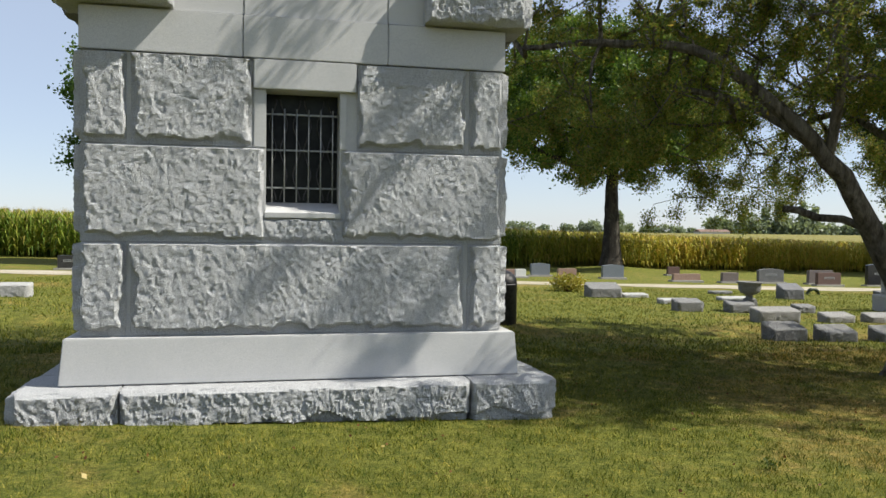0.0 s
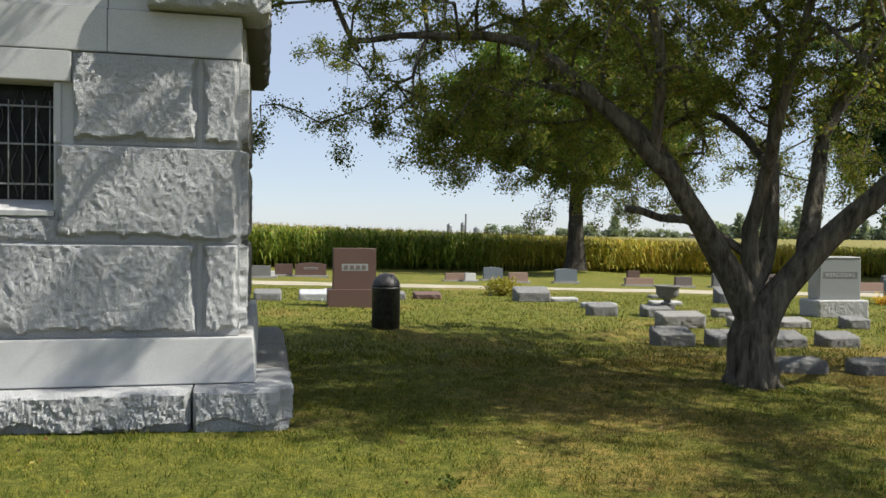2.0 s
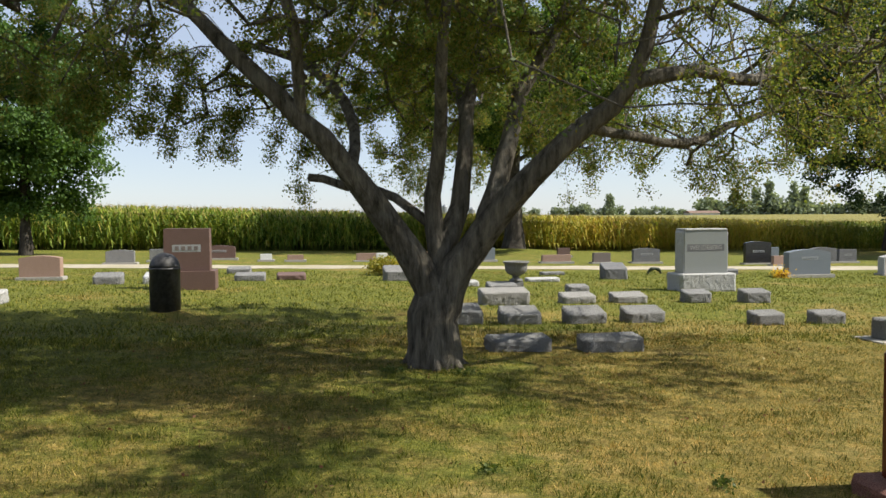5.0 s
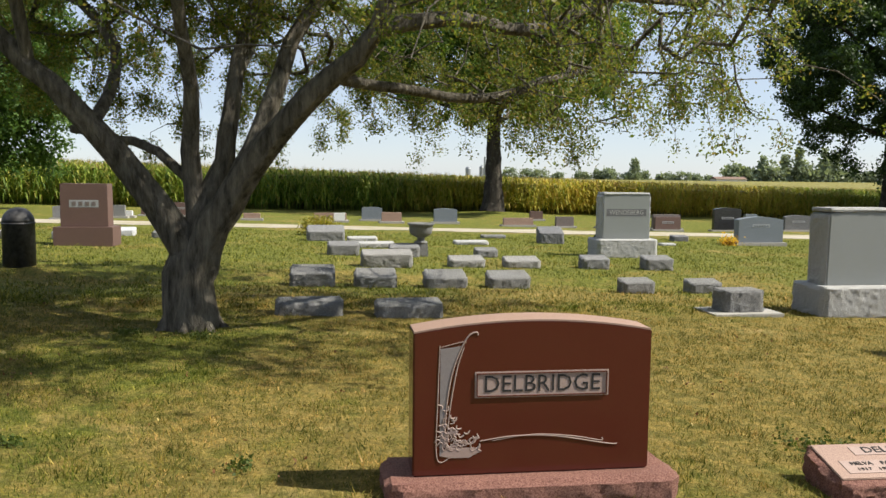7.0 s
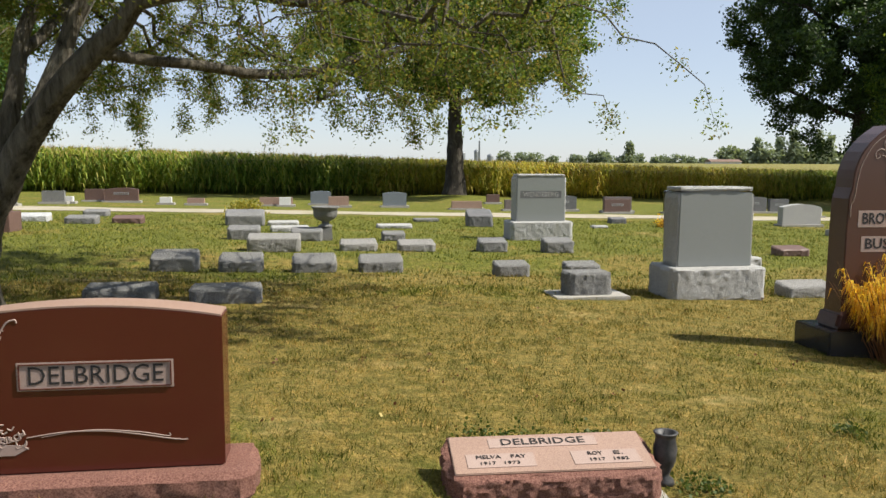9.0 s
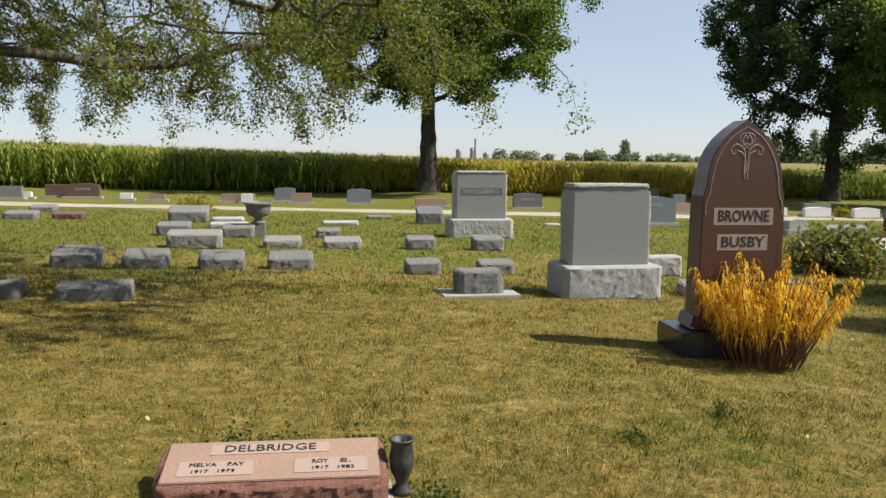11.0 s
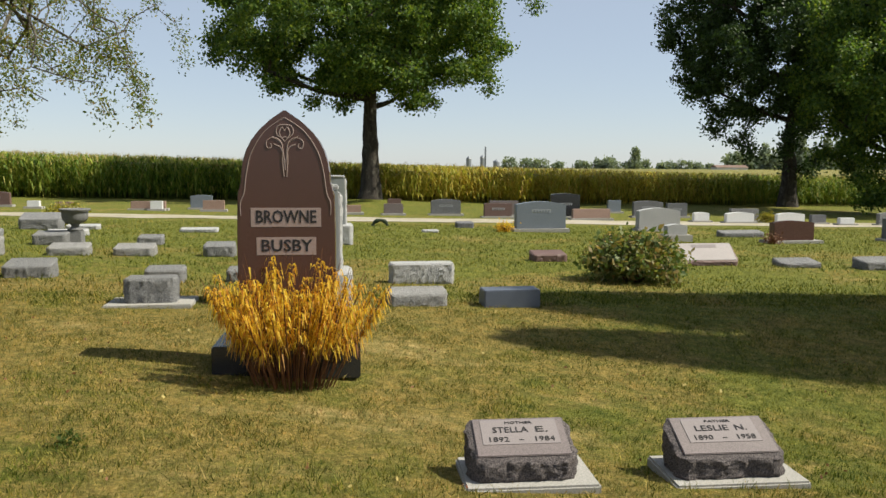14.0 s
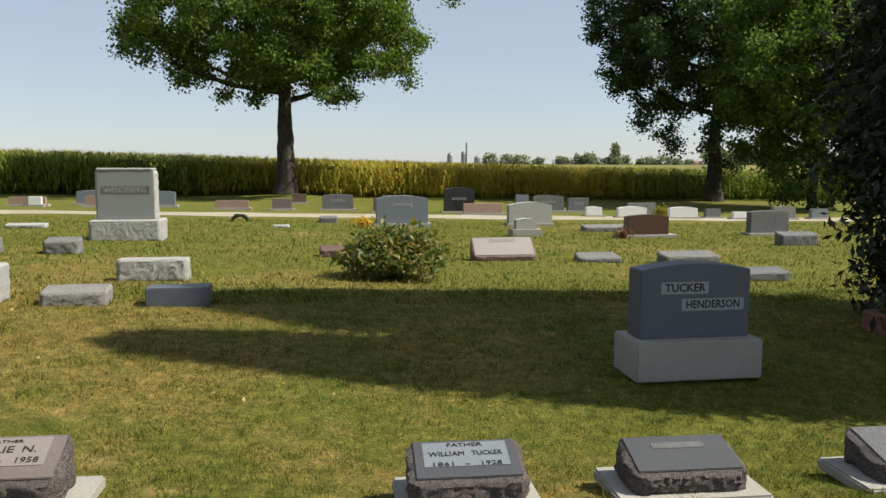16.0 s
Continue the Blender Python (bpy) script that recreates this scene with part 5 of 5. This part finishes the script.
    N, par, tips = grow(limbs, T, 0.10, 3, 0.05, 0.35, girth, least)
    # the underside hangs in short drooping twigs
    hang, sway = [], np.random.default_rng(12)
    under = [i for i in tips if N[i][2] < 2.95 + 0.12 * math.hypot(N[i][0], N[i][1]) and math.hypot(N[i][0], N[i][1]) > 1.8]
    hv, hf = [], []
    for i in sway.choice(under, 230):
        p = N[i]
        ln = sway.uniform(0.15, 0.60)
        o_ = p / max(1.0, np.linalg.norm(p)) * 0.25
        path = [p, p + np.array((o_[0], o_[1], -0.3)) * ln + sway.normal(0, 0.03, 3), p + np.array((o_[0] * 1.3, o_[1] * 1.3, -1.0)) * ln]
        v, f = tube([Vector(q) for q in path], [0.004, 0.003, 0.0018], 4)
        k0 = len(hv)
        hv += v
        hf += [tuple(a + k0 for a in q) for q in f]
        hang += [path[1] + (path[2] - path[1]) * t for t in (0.0, 0.35, 0.7, 1.0)]
    tagged(part("hanging_growth", raw("hanging_growth", hv, hf, BARK, True), BARK, g), kind="stuff")
    part("trunk", skeleton_mesh("trunk", N, par, 0.0050, 0.42, 0.16, BARK, 1.08, least=least), BARK, g, "furrowed grey-brown trunk and limbs")
    C = N[tips]
    dense = np.array([noise.noise(Vector(p) * 0.95) + 0.6 * noise.noise(Vector(p) * 2.3) for p in C]) > np.where((C[:, 0] < 0.8) | (C[:, 0] > 3.6), -0.30, -0.06)
    C = C[dense | (np.random.default_rng(9).random(len(C)) < 0.10)]
    H = np.array(hang)
    C = np.concatenate([C, H[np.random.default_rng(10).random(len(H)) < 0.5]])
    part("crown", leaf_cards("crown", np.concatenate([C, C[C[:, 2] > 4.4], C[(C[:, 0] < 1.4) & (C[:, 1] > -0.5)], C[(C[:, 0] < 1.4) & (C[:, 2] > 3.3)]]), 520000, (0.07, 0.07, 0.065), 0.038, LEAF_NEAR, 7, 0.3), LEAF_NEAR, g, "sparse olive-green crown with drooping twigs")
    # leaf layer added out of view to shade the lawn, kept off the facade
    U = crown_points(6000, 19, (-0.2, 0.2, 6.9), (6.0, 5.0, 1.3), 0.0)
    U = U[(U[:, 1] > -2.5) & (U[:, 2] > 5.8)]
    # another unseen patch to the south-east, added to dapple the near lawn
    E = crown_points(2200, 29, (3.8, -2.6, 6.7), (3.4, 2.6, 1.0), 0.0)
    E = E[np.array([noise.noise(Vector(p) * 0.8 + Vector((7, 1, 3))) for p in E]) > 0.10]
    U = np.concatenate([U, E[E[:, 2] > 5.8]])
    U = U[np.array([noise.noise(Vector(p) * 0.55 + Vector((4, 2, 9))) for p in U]) > -0.16]
    part("unseen_shade_leaves", leaf_cards("unseen_shade_leaves", U, 84000, (0.16, 0.16, 0.12), 0.085, LEAF_NEAR, 8, 0.3), LEAF_NEAR, g, "unseen leaf layer added above to shade the lawn")
    # roots at the foot
    for k in range(7):
        a = k * 0.9 + 0.3
        d = Vector((math.cos(a), math.sin(a), 0))
        v, f = tube([d * 0.19 + Vector((0, 0, 0.36)), d * 0.23 + Vector((0, 0, 0.14)), d * 0.29 + Vector((0, 0, 0.05)), d * 0.40 + Vector((0, 0, -0.03))], [0.05, 0.062, 0.05, 0.03], 8)
        part("root", raw("root", v, f, BARK, True), BARK, g)


def broad_tree(name, x, y, height, trunk_h, radii, r, leafmat, label, count, size, seed, centre_dz=0.0, lo=0.3, shift=(0, 0), n=260, barkmat=None, spread=0.30, gap=-0.12):
    barkmat = barkmat or BARK_DARK
    g = thing(name, pose(x, y, gz(x, y) - 0.05), label, "tree")
    cz = height - radii[2] + centre_dz
    top = height * 0.8
    rng = random.Random(seed)
    limbs = [[(0, 0, 0), (0.03, 0, trunk_h * 0.5), (0.0, 0.05, trunk_h), (0.1, 0, (trunk_h + top) / 2), (shift[0] * .5, shift[1] * .5, top)]]
    for k in range(7):
        a = k * 2.4 + rng.uniform(0, 0.6)
        z0 = trunk_h + (top - trunk_h) * rng.uniform(0.0, 0.6)
        e = rng.uniform(0.45, 0.7)
        limbs.append([(0, 0, z0), (math.cos(a) * radii[0] * e * .5 + shift[0] * .4, math.sin(a) * radii[1] * e * .5, z0 + 0.5), (math.cos(a) * radii[0] * e + shift[0], math.sin(a) * radii[1] * e + shift[1], z0 + 1.4)])
    T = crown_points(n, seed, (shift[0], shift[1], cz), radii, lo)
    T = T[np.array([noise.noise(Vector(p) * 0.42 + Vector((seed, 0, 0))) for p in T]) > gap]
    least = {}
    N, par, tips = grow(limbs, T, 0.05, seed, 0.08, 0.6, [(r, r * 0.3)] + [(r * 0.33, r * 0.12)] * 7, least)
    part("trunk", skeleton_mesh("trunk", N, par, 0.014, 0.42, r, barkmat, 1.35, least=least), barkmat, g)
    part("crown", leaf_cards("crown", N[tips], count, (spread, spread, spread * 0.7), size, leafmat, seed + 1, 0.2, 0.7), leafmat, g)
    return g


near_tree()
broad_tree("oak_tree", OAK[0], OAK[1], 14.2, 5.0, (8.2, 7.5, 4.6), 0.56, LEAF_OAK, "tall broad green tree with a bare lower trunk", 150000, 0.17, 21, n=700, shift=(-0.3, 0), gap=-0.22)
broad_tree("shade_tree", 34.3, 51.2, 18.0, 4.2, (7.7, 6.8, 7.0), 0.52, LEAF_BACKLIT, "dense green tree at the edge of the field, darkened as backlit", 150000, 0.18, 22, n=720, lo=0.35, shift=(-0.3, 0), gap=-0.3, centre_dz=-0.3)
broad_tree("young_tree", 36.5, 43.0, 13.4, 2.6, (4.9, 4.8, 6.0), 0.20, LEAF_OAK, "slender bright green tree near the lane", 110000, 0.17, 23, n=520, gap=-0.5, centre_dz=-0.5)
broad_tree("maple_tree", -12.6, 36.0, 11.3, 2.2, (3.7, 3.7, 4.8), 0.28, LEAF_MAPLE, "dense rounded green maple beyond the lane", 100000, 0.16, 24, n=460, lo=0.4, gap=-0.3)


def evergreen(x, y, height, radius, seed):
    """A dense dark conifer with foliage down to the ground."""
    g = thing("evergreen_tree", pose(x, y, gz(x, y) - 0.05), "dense dark evergreen with foliage close to the ground", "tree")
    v, f = tube([Vector((0, 0, 0)), Vector((0, 0, 1.5)), Vector((0, 0, height * 0.95))], [0.26, 0.2, 0.02], 9)
    part("trunk", raw("trunk", v, f, BARK_DARK, True), BARK_DARK, g)
    rng = np.random.default_rng(seed)
    C, bv, bf = [], [], []
    for k in range(420):
        z = 0.45 + (height - 0.8) * (k / 420) ** 0.9
        rr = radius * (1 - (z / height) ** 3.0) * (0.72 + 0.28 * min(1.0, z / 2.2)) * rng.uniform(0.86, 1.06) + 0.1
        a = k * 2.399
        d = Vector((math.cos(a), math.sin(a), 0))
        p = [Vector((0, 0, z)), d * rr * 0.5 + Vector((0, 0, z + 0.1)), d * rr + Vector((0, 0, z - 0.12 * rr))]
        v, f = tube(p, [0.03, 0.02, 0.006], 4)
        o = len(bv)
        bv += v
        bf += [tuple(i + o for i in q) for q in f]
        for t in np.linspace(0.35, 1.0, 9):
            q = d * rr * t + Vector((0, 0, z + 0.1 - (0.1 + 0.12 * rr) * t * t))
            C.append(tuple(q))
    part("branchwork", raw("branchwork", bv, bf, BARK_DARK, True), BARK_DARK, g)
    part("foliage", leaf_cards("foliage", np.array(C), 170000, (0.13, 0.13, 0.12), 0.14, LEAF_DARK, seed, 0.3, 0.35), LEAF_DARK, g)


evergreen(25.3, 10.15, 11.2, 0.65, 31)
evergreen(25.28, 12.3, 11.3, 1.9, 32)


# ---- shrubs and flowers ----
def shrub(name, x, y, rx, h, mat, label, count, size, seed):
    g = thing(name, pose(x, y, gz(x, y) - 0.02), label, "shrub")
    rng = random.Random(seed)
    C, sv, sf = [], [], []
    for k in range(90):
        a, e = rng.uniform(0, 6.28), rng.uniform(0.15, 1.0) ** 0.6
        end = Vector((math.cos(a) * rx * e, math.sin(a) * rx * e, h * math.sqrt(max(0.05, 1 - (e * 0.93) ** 2)) * rng.uniform(0.75, 1.08)))
        mid = Vector((end.x * 0.4, end.y * 0.4, end.z * 0.6))
        v, f = tube([Vector((end.x * .1, end.y * .1, 0)), mid, end], [0.008, 0.006, 0.003], 4)
        o = len(sv)
        sv += v
        sf += [tuple(i + o for i in q) for q in f]
        C += [tuple(mid.lerp(end, t)) for t in (0.3, 0.6, 0.8, 1.0)]
    part("stalk", raw("stalk", sv, sf, STEM_RED), STEM_RED, g)
    part("leaves", leaf_cards("leaves", np.array(C), int(count * 1.25), (0.09, 0.09, 0.08), size, mat, seed, 0.2, 0.5), mat, g)


shrub("peony_bush", 18.15, 15.95, 0.84, 0.78, LEAF_PEONY, "rounded peony bush with browning leaf tips", 4200, 0.11, 41)
shrub("yellow_shrub", 3.95, 24.9, 0.55, 0.5, LEAF_YELLOW, "small yellow shrub beside the lane", 1500, 0.09, 42)
shrub("yellow_shrub", 27.0, 34.3, 0.32, 0.35, LEAF_YELLOW, "small yellow shrub beside the lane", 900, 0.09, 43)
shrub("flower_tuft", 23.35, 23.95, 0.18, 0.25, STEM_RED, "small tuft of red flowers by the brown headstone", 220, 0.06, 44)
shrub("flower_tuft", 16.45, 26.1, 0.22, 0.24, LEAF_GOLD, "small tuft of yellow flowers", 320, 0.07, 45)


def golden_plant(x, y, seed=51):
    """A clump of arching stems with drooping narrow leaves, gone gold."""
    g = thing("golden_plant", pose(x, y, gz(x, y) - 0.02), "large clump of golden feathery autumn foliage", "plant")
    rng = np.random.default_rng(seed)
    sv, sf, Q, low = [], [], [], []
    for k in range(92):
        a = k * 2.399 + rng.uniform(-0.3, 0.3)
        out = math.sqrt((k + 0.5) / 92)
        lean = 0.40 * out + rng.uniform(-0.06, 0.20)
        h = rng.uniform(0.74, 1.06) * (1.10 - 0.28 * out)
        d = np.array((math.cos(a), math.sin(a) * 0.62, 0))
        foot = d * (0.04 + 0.27 * out)
        pts = [foot + d * lean * t ** 1.12 + np.array((0, 0, h * t)) for t in np.linspace(0, 1, 7)]
        v, f = tube([Vector(p) for p in pts], [0.006, 0.0055, 0.005, 0.0045, 0.004, 0.003, 0.002], 4)
        o = len(sv)
        sv += v
        sf += [tuple(i + o for i in q) for q in f]
        bare = rng.random() < 0.14
        for t in rng.uniform(0.30, 0.90, 10 if bare else 62) ** 0.85:
            i = min(5, int(t * 6))
            p = pts[i] + (pts[i + 1] - pts[i]) * (t * 6 - i)
            az = rng.uniform(0, 6.28)
            o_ = np.array((math.cos(az), math.sin(az), 0))
            ln = rng.uniform(0.075, 0.15) * (1.25 - 0.7 * t)
            s = np.array((-math.sin(az), math.cos(az), 0)) * rng.uniform(0.004, 0.007)
            m1 = p + o_ * ln * 0.42 + np.array((0, 0, 0.015))
            m2 = p + o_ * ln * 0.72 + np.array((0, 0, -ln * rng.uniform(0.3, 0.9)))
            leafset = Q if t > 0.42 or rng.random() < 0.35 else low
            leafset.append([p - s * .5, p + s * .5, m1 + s, m1 - s])
            leafset.append([m1 - s, m1 + s, m2 + s * .15, m2 - s * .15])
    part("stalk", raw("stalk", sv, sf, STEM_RED), STEM_RED, g, "rusty brown stems")
    part("leaves", quads("leaves", np.array(Q), LEAF_GOLD), LEAF_GOLD, g, "narrow drooping golden leaves")
    part("withered_leaves", quads("withered_leaves", np.array(low), LEAF_RUST), LEAF_RUST, g, "withered rust-brown lower leaves")
    lv = []
    for k in range(60):
        a, r = rng.uniform(0, 6.28), rng.uniform(0.3, 0.6)
        p = np.array((math.cos(a) * r, math.sin(a) * r * 0.7 - 0.1, 0.03))
        e = p + np.array((rng.normal(0, .1), rng.normal(0, .06), 0.01))
        lv.append([p, p + (0.006, 0.004, 0), e])
    part("dead_stalks", tris("dead_stalks", np.array(lv), TASSEL), TASSEL, g)


golden_plant(14.17, 8.74)


# ---- distance ----
def far_grove(x, y, length, height, seed, dens=1.0, conifers=0, label="distant belt of trees on the horizon"):
    rng = np.random.default_rng(seed)
    C = []
    n = max(3, int(length / (height * 0.7)))
    for k in range(n):
        cx, h = (k / max(1, n - 1) - 0.5) * length + rng.normal(0, height * 0.15), height * rng.uniform(0.6, 1.05)
        w = h * rng.uniform(0.5, 0.75)
        pts = rng.normal(0, 1, (70, 3))
        pts /= np.linalg.norm(pts, axis=1)[:, None]
        C.append(pts * np.array((w, w * 0.6, h * 0.48)) * rng.uniform(0.6, 1.05, (70, 1)) + np.array((cx, rng.normal(0, 3), h * 0.5)))
    for k in range(conifers):
        cx, h = rng.uniform(-0.5, 0.5) * length, height * rng.uniform(1.2, 1.6)
        z = rng.uniform(0, 1, 60)
        a = rng.uniform(0, 6.28, 60)
        r = (1 - z) * h * 0.16
        C.append(np.stack([cx + r * np.cos(a), r * np.sin(a), z * h], 1))
    C = np.concatenate(C)
    ob = new("distant_trees", leaf_cards("distant_trees", C, int(len(C) * 12 * dens), (height * .07,) * 3, height * 0.14, LEAF_HAZE, seed, 0, 0.8))
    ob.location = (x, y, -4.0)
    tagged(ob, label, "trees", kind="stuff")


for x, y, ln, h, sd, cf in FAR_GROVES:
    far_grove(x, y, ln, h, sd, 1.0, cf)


def silo(x, y, r, h):
    g = thing("grain_silo", pose(x, y, -5.0), "distant grey steel grain silo", "silo", "farm silos on the horizon")
    part("drum", lathe([(r, 0)] + [(r * (1.01 if i % 2 else 0.99), h * i / 12) for i in range(1, 13)], 24), STEEL, g, smooth=True)
    part("roof", lathe([(r * 1.03, h), (r * 0.5, h + r * 0.4), (r * 0.1, h + r * 0.62), (0.1, h + r * 0.75)], 24), STEEL, g)


for x, y, r, h in SILOS:
    silo(x, y, r * 0.72, h * 0.95)
mast = thing("elevator_tower", pose(SILOS[1][0] + 3, SILOS[1][1], -5.0), "thin steel elevator tower beside the silos", "tower")
part("mast", box(1.6, 1.6, SILOS[1][3] + 9, 0.0), STEEL, mast)
barn = thing("farmhouse", pose(BARN[0], BARN[1], -5.0, 0, 0, 12), "distant white farm building with a brown roof", "farm building")
part("wall", box(26, 10, 6.4, 0.0), WHITE, barn)
part("roof", slab_of([(-5.6, 6.4), (5.6, 6.4), (0, 8.3)], 27, 0.0, -13.5), ROOF, barn, m=pose(0, 0, 0, 0, 0, 90))


# ---- grass and litter ----
def grass(name, n, x0, x1, d0, d1, h, w, seed, label):
    """Loose blades over the stretch of lawn between d0 and d1 metres north of the line walked."""
    rng = np.random.default_rng(seed)
    x = rng.uniform(x0, x1, n)
    y = 0.19 * x + d0 + (d1 - d0) * rng.uniform(0, 1, n) ** 1.25
    keep = np.array([noise.noise(Vector((a * 1.3, b * 1.3, 0))) * 0.5 + noise.noise(Vector((a * 5, b * 5, 3))) * 0.5 for a, b in zip(x, y)]) > rng.uniform(-0.6, 0.35, n)
    lx, ly = (x + 2.673) * math.cos(radians(12.5)) + (y - 5.824) * math.sin(radians(12.5)), -(x + 2.673) * math.sin(radians(12.5)) + (y - 5.824) * math.cos(radians(12.5))
    keep &= ~((lx > -0.3) & (lx < 3.5) & (ly > -0.28) & (ly < 3.5))
    x, y = x[keep], y[keep]
    n = len(x)
    z = np.array([lawn_height(a, b) for a, b in zip(x, y)]) - 0.004
    a = rng.uniform(0, 6.28, n)
    clump = np.array([noise.noise(Vector((p * 4.5, q * 4.5, 8))) + 0.7 * noise.noise(Vector((p * 11.0, q * 11.0, 4))) for p, q in zip(x, y)])
    hh = h * rng.uniform(0.45, 1.3, n) * np.clip(1.0 + 0.9 * clump, 0.4, 1.8)
    ww = w * rng.uniform(0.6, 1.3, n)
    lean = rng.normal(0, 0.55, (n, 2)) * hh[:, None]
    dx, dy = np.cos(a) * ww / 2, np.sin(a) * ww / 2
    V = np.stack([np.stack([x - dx, y - dy, z], 1), np.stack([x + dx, y + dy, z], 1), np.stack([x + lean[:, 0], y + lean[:, 1], z + hh], 1)], 1)
    tagged(new(name, tris(name, V, BLADES)), label, "grass", kind="stuff")


grass("grass", 860000, -5, 27, 2.4, 10.5, 0.035, 0.0062, 61, "short mown grass, partly dry and straw-coloured")
grass("path_grass", 330000, -9, 30, -7.5, 2.45, 0.045, 0.011, 64, "short mown grass along the line walked")
grass("far_grass", 230000, -12, 34, 9.5, 26, 0.055, 0.016, 62, "mown grass farther across the lawn")


def weeds(seed):
    rng = np.random.default_rng(seed)
    C = []
    for cx, cy, r in ((10.5, 6.3, 0.24), (11.05, 6.4, 0.2), (12.6, 6.55, 0.08), (13.3, 7.1, 0.08), (14.1, 6.2, 0.07), (11.5, 5.75, 0.14), (18.4, 7.3, 0.05), (5.9, 5.6, 0.06), (7.2, 5.4, 0.06), (2.1, 5.0, 0.05), (5.85, 8.8, 0.16), (5.15, 8.8, 0.14)):
        m = int(330 * r / 0.2)
        p = rng.normal(0, r * 0.5, (m, 2)) + (cx, cy)
        C += [(a, b, lawn_height(a, b) + rng.uniform(0.005, 0.06)) for a, b in p]
    tagged(new("clover", leaf_cards("clover", np.array(C), len(C), (0.012, 0.012, 0.008), 0.021, LEAF_WEED, seed, -0.4, 0.9)), "dark green clover patches in the lawn", "weeds", kind="stuff")
    F_ = [(5.56 + 0.55 * math.cos(q) * rng.uniform(0.7, 1.2), 9.35 + 0.55 * math.sin(q) * rng.uniform(0.7, 1.2), 0) for q in rng.uniform(0, 6.28, 60)]
    F_ = [(x, y, lawn_height(x, y) + 0.03) for x, y, z in F_]
    for k in range(300):
        a = rng.uniform(-3, 25)
        b = 0.19 * a + rng.uniform(2.6, 10)
        F_.append((a, b, lawn_height(a, b) + 0.03))
    D_ = []
    for k in range(1100):
        a = rng.uniform(-3, 26)
        b = 0.19 * a + rng.uniform(2.6, 10)
        D_.append((a, b, lawn_height(a, b) + 0.028))
    tagged(new("leaf_litter", leaf_cards("leaf_litter", np.array(D_), 1100, (0.02, 0.02, 0.004), 0.024, STEM_RED, seed + 2, 0.2, 0.7)), "dark brown leaf scraps lying in the grass", "leaves", kind="stuff")
    tagged(new("fallen_leaves", leaf_cards("fallen_leaves", np.array(F_), 300, (0.02, 0.02, 0.004), 0.036, TASSEL, seed + 1, 0.2, 0.7)), "scattered dry fallen leaves on the grass", "leaves", kind="stuff")


weeds(63)
